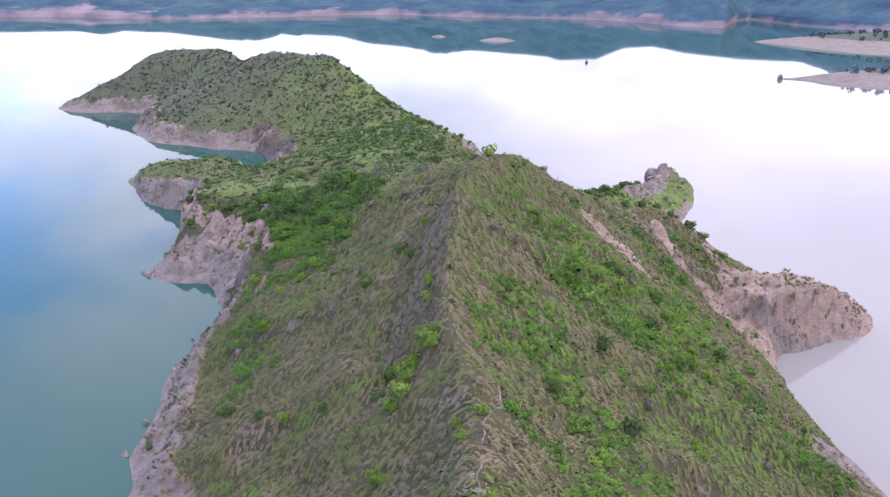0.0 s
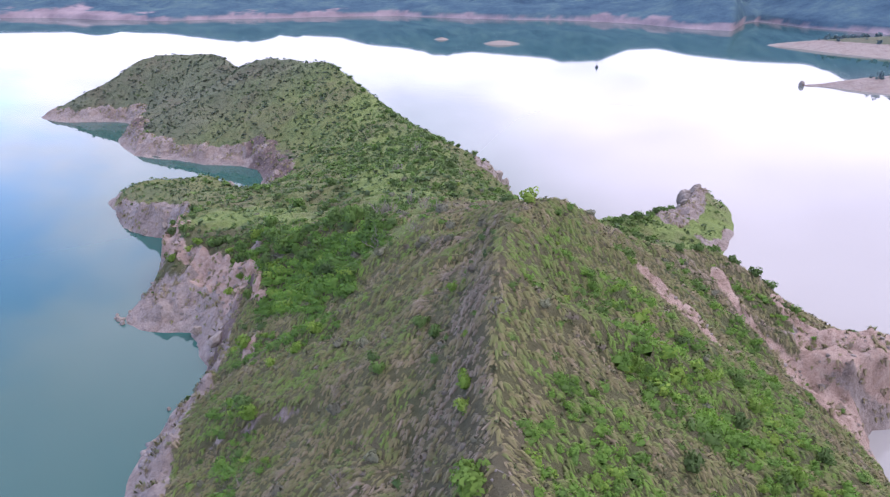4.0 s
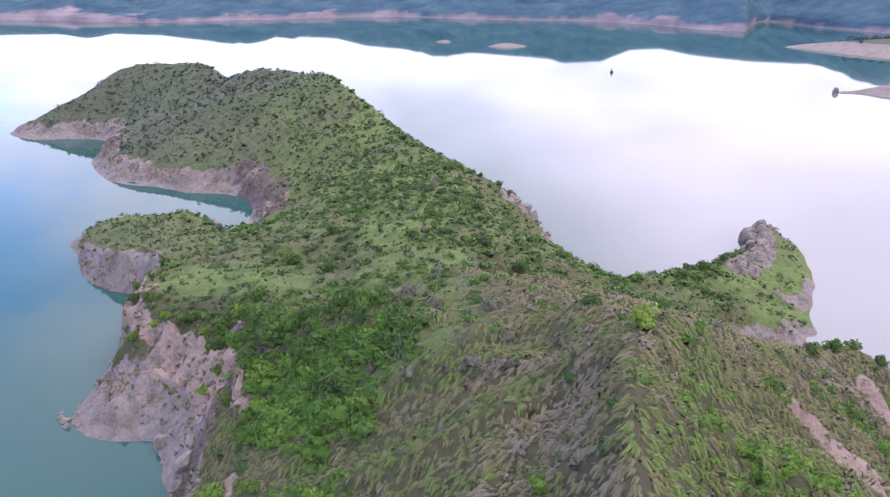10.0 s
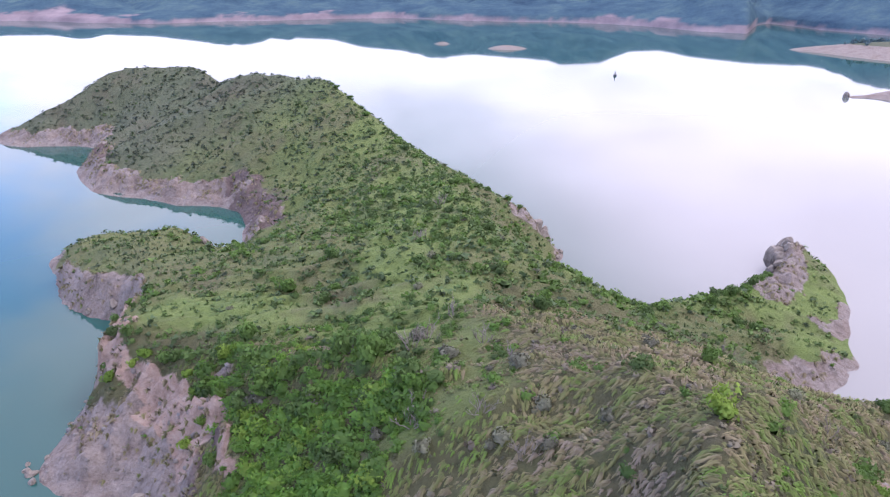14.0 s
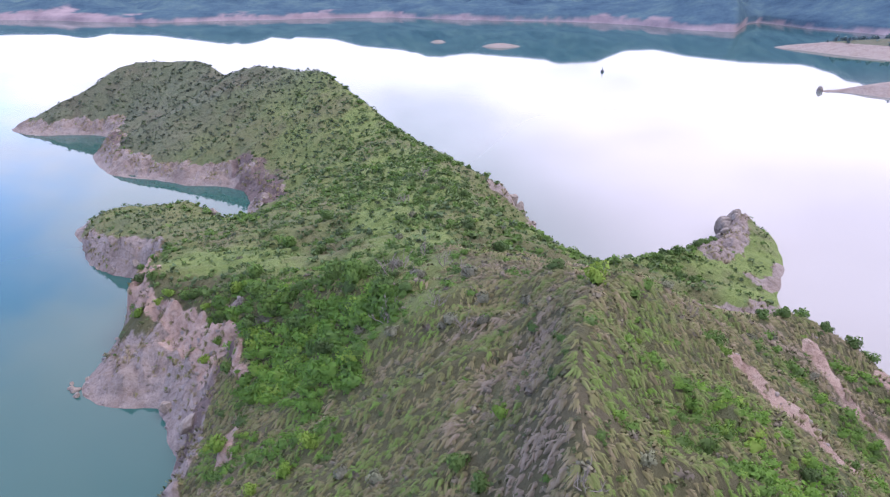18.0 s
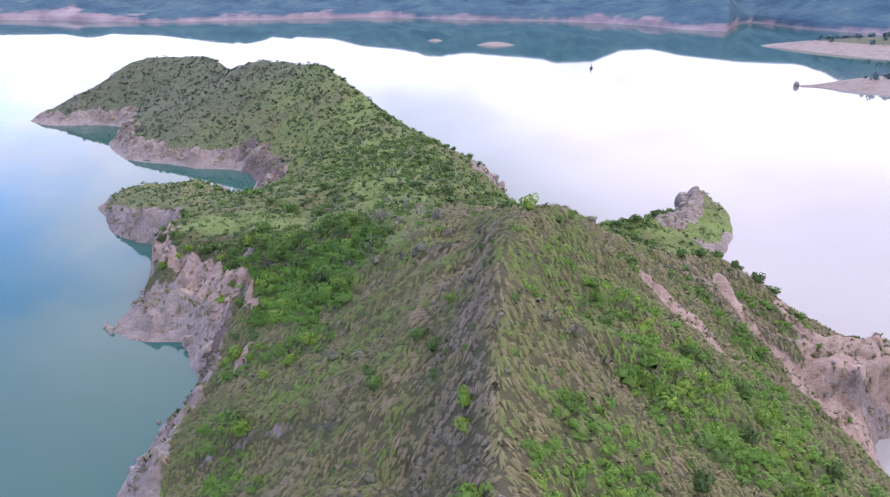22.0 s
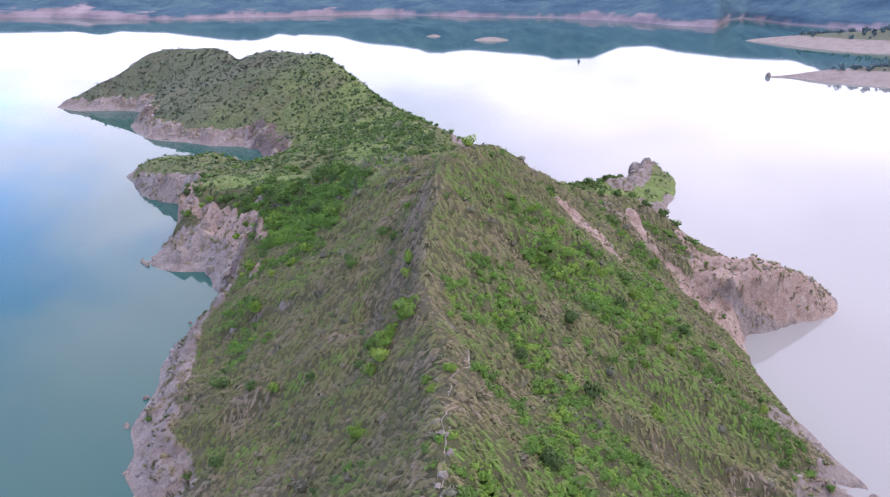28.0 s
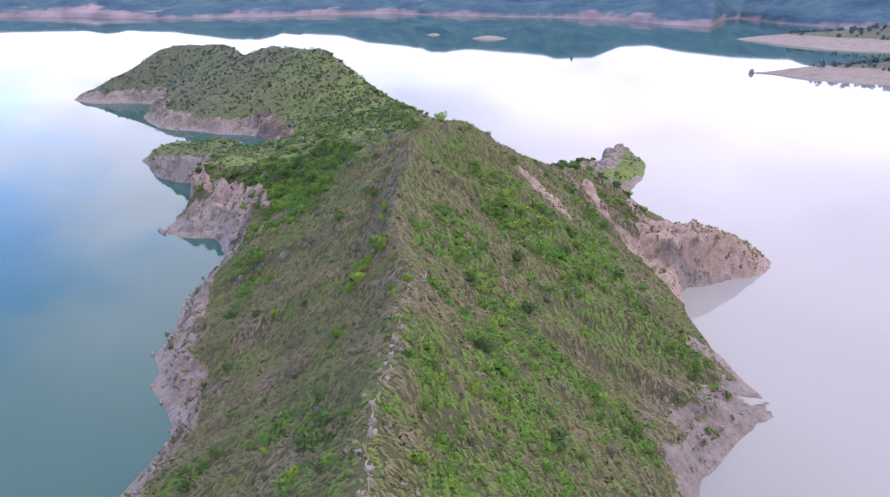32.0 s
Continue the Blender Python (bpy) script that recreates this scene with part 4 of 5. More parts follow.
def facing(co, faces, normals):
    """Turn every face to the side that its normals point to."""
    a, b, c = co[faces[:, 0]], co[faces[:, 1]], co[faces[:, -1]]
    wrong = (np.cross(b - a, c - a) * normals[faces].sum(1)).sum(1) < 0
    return np.where(wrong[:, None], faces[:, ::-1], faces)


GRADE_Y, GRADE_X = np.gradient(relief.z, relief.cell)


def downhill(x, y, strength):
    """How far grass hangs over down the slope."""
    dx, dy = -relief.sample(GRADE_X, x, y), -relief.sample(GRADE_Y, x, y)
    steep = np.hypot(dx, dy)
    k = strength / np.maximum(steep, 0.7)
    return np.stack([dx * k, dy * k, -0.55 * strength * np.minimum(steep, 1.2)], 1)


def ground_tilt(x, y):
    """What the ground's slope adds to the upright of a plant growing on it."""
    on_ridge = (x > relief.x0 + 2) & (x < gx.max() - 2) & (y > relief.y0 + 2) & (y < gy.max() - 2)
    g = np.stack([-relief.sample(GRADE_X, x, y), -relief.sample(GRADE_Y, x, y), 0 * x], 1)
    return 0.85 * np.clip(g, -1.6, 1.6) * on_ridge[:, None]


def spread_mesh(name, templates, x, y, z, size, tint, tall=1.0, material=None, lean=None):
    """Many copies of a few shapes joined into one mesh, each turned, scaled and tinted on its own."""
    cos, faces, tip, tone, at = [], [], [], [], 0
    pick = rng.integers(0, len(templates), len(x))
    bend = []
    for k, (v, f, o, w) in enumerate(templates):
        s = np.where(pick == k)[0]
        if not len(s):
            continue
        a = rng.uniform(0, 2 * math.pi, len(s))
        c, sn = np.cos(a)[:, None], np.sin(a)[:, None]
        sx = size[s][:, None]
        sz = sx * (tall if np.isscalar(tall) else tall[s][:, None]) * rng.uniform(0.8, 1.2, (len(s), 1))
        px = (v[None, :, 0] * c - v[None, :, 1] * sn) * sx + x[s][:, None]
        py = (v[None, :, 0] * sn + v[None, :, 1] * c) * sx + y[s][:, None]
        pz = v[None, :, 2] * sz + z[s][:, None]
        if lean is not None:
            up = np.maximum(v[None, :, 2], 0) ** 1.5 * sx
            px, py, pz = px + up * lean[s, :1], py + up * lean[s, 1:2], pz + up * lean[s, 2:]
        cos.append(np.stack([px, py, pz], 2).reshape(-1, 3))
        faces.append((f[None] + (np.arange(len(s)) * len(v))[:, None, None]).reshape(-1, f.shape[1]) + at)
        at += len(s) * len(v)
        bend.append(np.stack([w[None, :, 0] * c - w[None, :, 1] * sn, w[None, :, 0] * sn + w[None, :, 1] * c, np.repeat(w[None, :, 2], len(s), 0)], 2).reshape(-1, 3))
        if lean is not None:
            bend[-1] = bend[-1] + 0.15 * lean[s].repeat(len(v), 0) * (1, 1, 0)
        tip.append(np.tile(o, len(s)))
        tone.append(np.repeat(tint[s], len(v)))
    order = np.concatenate([np.repeat(np.where(pick == k)[0], len(templates[k][0])) for k in range(len(templates))])
    bend = [np.vstack(bend) + ground_tilt(x, y)[order]]
    bend, cos, faces = np.vstack(bend), np.vstack(cos), facing(np.vstack(cos), np.vstack(faces), np.vstack(bend))
    me = raw_mesh(name, cos, faces, normals=bend / np.linalg.norm(bend, axis=1)[:, None])
    for key, value in (("tip", np.concatenate(tip)), ("tint", np.concatenate(tone))):
        at_ = me.attributes.new(key, "FLOAT", "POINT")
        at_.data.foreach_set("value", value.astype(np.float32))
    me.materials.append(material)
    return me


def shag(seed, strands):
    """A long-haired tussock combed over to +x: a swelling heart at the root and strands hanging from it."""
    r = np.random.default_rng(seed)
    verts, faces, tip, way = [], [], [], []
    rings = ((-0.34, 0.26, -0.1), (0.0, 0.42, 0.46), (0.9, 0.14, 0.04))
    for rx, half, top in rings:
        for k in range(4):
            a = math.pi * k / 3
            c, u = math.cos(a), math.sin(a)
            verts.append((rx + r.uniform(-0.08, 0.08) + 0.1 * u, half * c * r.uniform(0.85, 1.15), -0.2 + (top + 0.2) * u * r.uniform(0.85, 1.15)))
            # The crown of the heart stays light, its root takes painted shade.
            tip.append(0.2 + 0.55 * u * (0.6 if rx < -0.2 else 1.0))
            way.append((0.35 * rx, 0.9 * c, 0.25 + u))
    faces += [(i * 4 + k, (i + 1) * 4 + k, (i + 1) * 4 + k + 1, i * 4 + k + 1) for i in range(2) for k in range(3)]
    for _ in range(strands):
        a, length, side = r.uniform(-0.75, 0.75), r.uniform(0.7, 1.35), r.uniform(-0.2, 0.2)
        w = r.uniform(0.035, 0.065)
        across = np.array([-math.sin(a), math.cos(a), 0]) * w
        ahead = np.array([math.cos(a), math.sin(a), 0])
        root, knee, end = np.array([-0.15, side, 0.3]), np.array([-0.15, side, r.uniform(0.5, 0.72)]) + 0.45 * length * ahead, np.array([-0.15, side, r.uniform(0.0, 0.3)]) + length * ahead
        n = len(verts)
        verts += [root - across, root + across, knee - across, knee + across, end - 0.3 * across, end + 0.3 * across]
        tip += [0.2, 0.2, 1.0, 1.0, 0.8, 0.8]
        way += [(0.2 * ahead[0], 0.4 * ahead[1], 1.0)] * 6
        faces += [(n, n + 2, n + 3, n + 1), (n + 2, n + 4, n + 5, n + 3)]
    way = np.array(way, float)
    return np.array(verts, float), np.array(faces), np.array(tip), way / np.linalg.norm(way, axis=1)[:, None]


def combed_mesh(name, templates, x, y, z, size, tint, material, stretch):
    """Tussocks laid down the slope, each turned to where its ground falls."""
    dx, dy = -relief.sample(GRADE_X, x, y), -relief.sample(GRADE_Y, x, y)
    turn = np.arctan2(dy, dx) + rng.normal(0, 0.2, len(x))
    fall = np.clip(np.hypot(dx, dy), 0.0, 1.3)
    tilt = np.arctan(fall)
    ux, uy = np.cos(turn), np.sin(turn)
    along = np.stack([ux * np.cos(tilt), uy * np.cos(tilt), -np.sin(tilt)], 1)
    side = np.stack([-uy, ux, 0 * ux], 1)
    upright = 0.8 * np.cross(along, side) + 0.2 * np.array([0, 0, 1.0])
    pick = rng.integers(0, len(templates), len(x))
    cos, faces, tip, tone, bend, at = [], [], [], [], [], 0
    for k, (v, f, o, w) in enumerate(templates):
        s = np.where(pick == k)[0]
        m = np.stack([along[s] * (size * stretch)[s][:, None], side[s] * size[s][:, None], upright[s] * (size * rng.uniform(0.75, 1.25, len(x)))[s][:, None]], 1)
        cos.append((np.einsum("vi,nij->nvj", v, m) + np.stack([x[s], y[s], z[s]], 1)[:, None]).reshape(-1, 3))
        bend.append(np.einsum("vi,nij->nvj", w, np.stack([along[s], side[s], upright[s]], 1)).reshape(-1, 3))
        faces.append((f[None] + (np.arange(len(s)) * len(v))[:, None, None]).reshape(-1, 4) + at)
        at += len(s) * len(v)
        tip.append(np.tile(o, len(s))), tone.append(np.repeat(tint[s], len(v)))
    bend, cos = np.vstack(bend), np.vstack(cos)
    me = raw_mesh(name, cos, facing(cos, np.vstack(faces), bend), normals=bend / np.linalg.norm(bend, axis=1)[:, None])
    for key, value in (("tip", np.concatenate(tip)), ("tint", np.concatenate(tone))):
        me.attributes.new(key, "FLOAT", "POINT").data.foreach_set("value", value.astype(np.float32))
    me.materials.append(material)
    return me


shags = [shag(400 + k, 5) for k in range(12)]
clumps = [tussock(40 + k, 7, 0.5) for k in range(6)]
x, y, z = scatter(84000, -44, 56, 2, 124, lambda x, y: np.clip(1.0 + 0.45 * np.minimum(comb(x, y), 0) - 1.0 * meadow_field(x, y) - 0.4 * green_field(x, y), 0.02, 1))
tone = np.clip(0.5 + 0.12 * ramp(x, 3, 8) * (1 - ramp(y, 50, 66)) + 0.3 * green_field(x, y) + 0.25 * meadow_field(x, y) - 0.46 * dry_field(x, y) + 0.3 * fbm(x, y, 3, 3, 171) + 0.4 * comb(x, y) + rng.normal(0, 0.15, len(x)), 0, 1)
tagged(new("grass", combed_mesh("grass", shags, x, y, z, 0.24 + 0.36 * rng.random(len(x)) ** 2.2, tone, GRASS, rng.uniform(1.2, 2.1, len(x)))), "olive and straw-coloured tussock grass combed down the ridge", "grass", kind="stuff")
x, y, z = scatter(38000, -175, 66, 122, 325, lambda x, y: np.clip(0.8 - 0.5 * meadow_field(x, y), 0.1, 1) * ramp(-y, -340, -110))
# Tint falls with distance, carrying the painted haze into the grass.
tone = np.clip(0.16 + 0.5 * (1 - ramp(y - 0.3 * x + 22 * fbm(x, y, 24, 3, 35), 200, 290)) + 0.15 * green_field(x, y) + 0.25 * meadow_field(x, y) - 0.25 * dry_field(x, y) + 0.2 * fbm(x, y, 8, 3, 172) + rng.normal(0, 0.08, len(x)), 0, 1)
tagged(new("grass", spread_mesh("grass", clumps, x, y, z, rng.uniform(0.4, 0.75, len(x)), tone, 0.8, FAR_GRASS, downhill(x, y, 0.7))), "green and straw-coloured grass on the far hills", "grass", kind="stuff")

# thinner growth on the near end of the ridge
x, y, z = scatter(8000, -36, 36, -92, 3, lambda x, y: 0.85 + 0 * x)
tone = np.clip(0.5 + 0.12 * ramp(x, 3, 8) + 0.3 * green_field(x, y) + 0.3 * fbm(x, y, 3, 3, 171) + 0.4 * comb(x, y) + rng.normal(0, 0.15, len(x)), 0, 1)
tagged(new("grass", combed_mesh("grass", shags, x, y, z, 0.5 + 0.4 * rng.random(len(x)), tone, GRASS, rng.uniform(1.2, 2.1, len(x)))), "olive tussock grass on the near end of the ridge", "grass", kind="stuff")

# low scrub, too much to count
near_bush = [leaf_cloud(60 + k, 96, 0.17, 7, 0.8, True, 3, 7) for k in range(8)]
far_bush = [leaf_cloud(80 + k, 26, 0.3, 5, 0.8, True, 2, 6) for k in range(8)]
x, y, z = scatter(14000, -44, 54, 4, 122, lambda x, y: np.clip(1.3 * ramp(green_field(x, y), 0.2, 0.85) - 0.3 * meadow_field(x, y), 0.025, 0.95))
tone = np.clip(0.38 + 0.26 * green_field(x, y) + 0.34 * fbm(x, y, 6, 3, 191) + 0.06 * (x > 2) + rng.normal(0, 0.14, len(x)), 0, 1)
more = scatter(700, -46, 10, 96, 126, lambda x, y: np.clip(0.9 * meadow_field(x, y), 0, 1))
x, y, z = (np.concatenate(pair) for pair in zip((x, y, z), more))
tone = np.concatenate([tone, rng.uniform(0.1, 0.6, len(more[0]))])
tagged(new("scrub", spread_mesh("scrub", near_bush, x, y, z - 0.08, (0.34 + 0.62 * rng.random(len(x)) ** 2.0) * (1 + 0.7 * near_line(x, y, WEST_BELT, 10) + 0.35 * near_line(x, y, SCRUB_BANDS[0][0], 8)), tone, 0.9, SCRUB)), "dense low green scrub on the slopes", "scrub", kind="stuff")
x, y, z = scatter(2600, -34, 34, -92, 4, lambda x, y: np.clip(0.35 + 0.8 * fbm(x, y, 9, 3, 174), 0, 0.8))
tagged(new("scrub", spread_mesh("scrub", far_bush, x, y, z - 0.08, rng.uniform(0.4, 1.0, len(x)), rng.uniform(0.2, 0.9, len(x)), 0.85, SCRUB)), "green scrub on the near end of the ridge", "scrub", kind="stuff")
x, y, z = scatter(5200, -44, 54, 4, 122, lambda x, y: np.clip(0.10 + 0.5 * dry_field(x, y), 0, 0.6))
tagged(new("dry_scrub", spread_mesh("dry_scrub", far_bush, x, y, z - 0.05, 0.25 + 0.5 * rng.random(len(x)) ** 2, rng.random(len(x)), 0.75, DRY_SCRUB)), "grey-brown dry scrub along the ridge", "scrub", kind="stuff")
x, y, z = scatter(36000, -175, 66, 122, 325, lambda x, y: np.clip(0.3 + 0.8 * green_field(x, y) - 0.18 * meadow_field(x, y) - 0.4 * near_line(x, y, DRY_BANDS[-1][0], 14) - 0.6 * near_line(x, y, HORN_TURF, 8), 0.02, 1.0) * (0.5 - 0.22 * ramp(y, 190, 230)))
# Farther bushes take the greyed tints, as painted haze.
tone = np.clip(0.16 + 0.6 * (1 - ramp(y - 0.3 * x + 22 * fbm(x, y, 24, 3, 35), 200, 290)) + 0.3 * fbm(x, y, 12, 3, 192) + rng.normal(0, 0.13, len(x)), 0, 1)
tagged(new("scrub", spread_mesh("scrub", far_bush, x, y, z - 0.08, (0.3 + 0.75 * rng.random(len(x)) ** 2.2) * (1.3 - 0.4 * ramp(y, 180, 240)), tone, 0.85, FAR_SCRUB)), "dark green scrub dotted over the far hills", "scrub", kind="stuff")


mini_bush = [leaf_cloud(90 + k, 12, 0.45, 4, 0.9, False) for k in range(6)]
x, y, z = scatter(15000, -44, 54, 4, 126, lambda x, y: np.clip(0.32 + 0.5 * green_field(x, y) - 0.25 * meadow_field(x, y), 0.08, 0.75))
tone = np.clip(0.27 + 0.42 * green_field(x, y) + 0.25 * fbm(x, y, 6, 3, 193) + 0.22 * comb(x, y) + rng.normal(0, 0.15, len(x)), 0, 1)
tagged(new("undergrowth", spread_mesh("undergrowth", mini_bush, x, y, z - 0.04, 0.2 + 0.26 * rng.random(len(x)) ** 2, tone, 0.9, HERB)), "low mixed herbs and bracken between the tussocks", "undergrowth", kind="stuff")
x, y, z = scatter(40000, -175, 66, 118, 325, lambda x, y: np.clip(0.35 + 0.45 * green_field(x, y), 0.1, 0.8) * 0.8)
# Herbs are greyed by distance too, haze put into their tint.
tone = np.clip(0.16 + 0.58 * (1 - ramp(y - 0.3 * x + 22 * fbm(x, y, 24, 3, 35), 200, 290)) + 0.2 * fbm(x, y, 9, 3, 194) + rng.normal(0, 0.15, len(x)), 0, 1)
tagged(new("undergrowth", spread_mesh("undergrowth", mini_bush, x, y, z - 0.04, 0.35 + 0.75 * rng.random(len(x)) ** 2, tone, 0.7, FAR_GRASS)), "low green herbs over the far hills", "undergrowth", kind="stuff")
# straggling growth on the bare banks
x, y = rng.uniform(-175, 70, 90000), rng.uniform(10, 325, 90000)
z = height_at(x, y)
keep = (z > 0.9) & (rng.random(len(x)) < np.where(y > 185, 1.2, 1.0) * relief.sample(COVER, x, y) * ramp(fbm(x, y, 6, 4, 205, 0.65) + 0.1 * z, 0.0, 0.4))
x, y, z = x[keep], y[keep], z[keep]
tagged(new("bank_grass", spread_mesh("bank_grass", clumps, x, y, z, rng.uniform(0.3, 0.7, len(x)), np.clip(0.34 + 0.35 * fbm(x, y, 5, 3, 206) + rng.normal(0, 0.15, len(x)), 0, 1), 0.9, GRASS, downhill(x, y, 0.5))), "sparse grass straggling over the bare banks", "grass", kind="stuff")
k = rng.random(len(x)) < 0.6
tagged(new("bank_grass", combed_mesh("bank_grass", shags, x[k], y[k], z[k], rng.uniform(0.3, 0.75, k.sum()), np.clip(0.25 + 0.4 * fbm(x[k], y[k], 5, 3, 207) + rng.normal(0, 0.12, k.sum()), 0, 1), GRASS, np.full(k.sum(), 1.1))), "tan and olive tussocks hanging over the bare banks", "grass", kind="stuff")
k = rng.random(len(x)) < 0.025
tagged(new("bank_scrub", spread_mesh("bank_scrub", far_bush, x[k], y[k], z[k], rng.uniform(0.3, 0.8, k.sum()), rng.uniform(0.2, 0.7, k.sum()), 0.8, SCRUB)), "small green bushes on the bare banks", "scrub", kind="stuff")


# ---- single shrubs ----
def part(name, me, material, parent, label=""):
    ob = new(name, me)
    if not me.materials:
        me.materials.append(material)
    ob.parent = parent
    return tagged(ob, label)


def tube(bm, points, r0, r1, sides=5):
    rings = []
    for i, p in enumerate(points):
        d = (points[min(i + 1, len(points) - 1)] - points[max(i - 1, 0)]).normalized()
        q = d.to_track_quat("Z", "Y").to_matrix()
        r = r0 + (r1 - r0) * i / (len(points) - 1)
        rings.append([bm.verts.new(p + q @ Vector((r * math.cos(2 * math.pi * k / sides), r * math.sin(2 * math.pi * k / sides), 0))) for k in range(sides)])
    for a, b in zip(rings[:-1], rings[1:]):
        for k in range(sides):
            bm.faces.new((a[k], a[(k + 1) % sides], b[(k + 1) % sides], b[k]))
    bm.faces.new(rings[-1])


def stem_mesh(seed, height, forks, twigs=False):
    """Branching stems from one root, as one mesh."""
    r = random.Random(seed)
    bm = bmesh.new()

    def grow(start, way, length, radius, level):
        pts, p, d = [start], start.copy(), way.normalized()
        for _ in range(4):
            d = (d + Vector((r.uniform(-0.35, 0.35), r.uniform(-0.35, 0.35), r.uniform(-0.1, 0.25)))).normalized()
            p = p + d * length / 4
            pts.append(p.copy())
        tube(bm, pts, radius, radius * 0.45, 5 if level == 0 else 4)
        if level > 0:
            for _ in range(3 if twigs else 2):
                k = r.randint(2, 4)
                grow(pts[k], d + Vector((r.uniform(-1, 1), r.uniform(-1, 1), r.uniform(0.0, 0.7))), length * r.uniform(0.45, 0.7), radius * 0.55, level - 1)

    for k in range(forks):
        a = 2 * math.pi * (k + r.random() * 0.6) / forks
        grow(Vector((0.06 * math.cos(a), 0.06 * math.sin(a), -0.15)), Vector((0.75 * math.cos(a), 0.75 * math.sin(a), 1.1)), height * r.uniform(0.7, 1.0), 0.045 * height, 2 if twigs else 1)
    me = bpy.data.meshes.new("stem")
    bm.to_mesh(me), bm.free()
    return me


def shrub_kind(seed, leaves, leaf, lobes, squash, crown_material, label, group):
    base = new("shrub")
    v, f, o, w = leaf_cloud(seed, leaves, leaf, lobes, squash)
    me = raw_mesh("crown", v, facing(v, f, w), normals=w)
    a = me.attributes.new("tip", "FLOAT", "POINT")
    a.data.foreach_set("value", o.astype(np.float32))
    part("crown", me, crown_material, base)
    part("stem", stem_mesh(seed, 0.8, 4), BARK, base, "brown woody stems")
    return tagged(base, label, "shrub", group)


def dead_kind(seed):
    base = new("bare_shrub")
    part("stem", stem_mesh(seed, 1.0, 5, True), DEAD_WOOD, base, "pale leafless branches")
    return tagged(base, "leafless grey shrub with bare twisted branches on the slope", "shrub", "bare shrubs on the ridge")


LIME = [shrub_kind(200 + k, 340, 0.135, 7, 0.85, LIME_LEAF, "bright lime-green rounded shrub standing out on the slope", "lime-green shrubs") for k in range(4)]
DARK = [shrub_kind(220 + k, 330, 0.145, 7, 0.9, DARK_LEAF, "dark green bushy shrub on the slope", "dark green shrubs") for k in range(5)]
GREY = [shrub_kind(240 + k, 300, 0.125, 6, 0.7, GREY_LEAF, "low grey-leaved dry shrub among tussock grass", "grey dry shrubs") for k in range(4)]
DEAD = [dead_kind(260 + k) for k in range(4)]
placed = {id(k): 0 for k in LIME + DARK + GREY + DEAD}


def plant(kinds, x, y, size, tall=1.0, turn=None):
    kind = rng.choice(len(kinds))
    ob = kinds[kind]
    m = pose(x, y, float(height_at(x, y)) - 0.08, 0, 0, rng.uniform(0, 360) if turn is None else turn) @ Matrix.Diagonal((size, size, size * tall, 1))
    if placed[id(ob)] == 0:
        ob.matrix_world = m
    else:
        c = copy_thing(ob, m)
        c.scale = (size, size, size * tall)
    placed[id(ob)] += 1


# shrubs that stand out: place and radius
LIME_AT = [(-1.8, 52.8, 1.8), (-3.2, 52.2, 1.3), (-4.2, 49.3, 1.35), (-3.7, 50.6, 1.1), (-4.9, 48.2, 1.0), (-1.9, 60.4, 1.05), (-1.8, 62.2, 1.15), (2.7, 41, 0.75), (1.1, 39.1, 0.65), (-5.9, 42.5, 0.9), (24.9, 52, 0.95), (25.6, 54.6, 0.7),
           (29.8, 64, 1.0), (28, 64.8, 1.1), (24.6, 61.9, 0.9), (25.3, 58.7, 0.8), (-2.8, 76.5, 0.85), (5.6, 85.8, 1.35), (-27.2, 114.2, 1.2), (-48, 127.5, 1.2), (-53, 127, 1.1), (-50, 127.6, 0.9), (-38.8, 114.2, 1.1), (-37, 115.2, 0.9), (22.9, 73.5, 1.0)]
LIME_MORE = [(27.6, 72.8, 1.1), (-24.6, 76.6, 1.25), (-20.6, 83.4, 1.0), (-18.7, 85.6, 1.15), (33.3, 81.4, 1.0), (18, 88, 0.9), (14, 69.8, 1.0), (-30, 93, 1.1), (-23.5, 83, 0.9), (-17.4, 57.6, 0.8), (41.7, 62.1, 0.8), (9.2, 29.1, 0.9), (7.9, 73.7, 0.7),
             (13.3, 77.3, 0.8), (-1.6, 67.2, 0.6), (4.9, 16, 0.8), (-5.5, 16.9, 0.9), (-1.9, 15.3, 0.7), (0.8, 40.7, 0.6), (-5.3, 41.9, 0.7), (12, 104, 0.8), (10, 104.5, 0.9)]
DARK_AT = [(-5.8, 74.7, 0.9), (-4.4, 72.3, 1.0), (-25.4, 77.8, 1.2), (18, 89.5, 1.1), (-33.3, 143.4, 1.7), (-27.1, 149.3, 1.5), (-15.8, 113.5, 1.3), (-9.5, 114.4, 1.1), (-26.6, 135.9, 1.2), (-13.7, 140.6, 1.1), (-19.5, 99.6, 1.4), (-14.7, 106.2, 1.4),
           (16.9, 49.2, 1.0), (27.5, 36.8, 0.9), (33.5, 69.6, 1.1), (26, 63.4, 1.0), (-6, 23.6, 0.9), (-20.7, 59, 0.9), (-18.5, 26.2, 1.0), (5.4, 28.1, 0.9), (43, 157, 1.1), (38, 153, 1.3), (56, 103.2, 1.0), (62, 101.5, 0.5), (66, 99.6, 0.45)]
GREY_AT = [(-18.7, 64.7, 1.1), (-10.5, 40.1, 1.0), (-9.6, 63.2, 0.9), (-6.1, 93, 1.0), (-9.7, 107.3, 1.1), (1.1, 92.2, 0.9), (-12.6, 113.7, 1.2), (-4, 100.9, 1.0), (-2.7, 95.5, 0.9), (-14, 70, 1.0), (-12, 78, 0.9), (-15, 80, 0.8), (20, 55, 0.9), (14, 44, 0.8)]
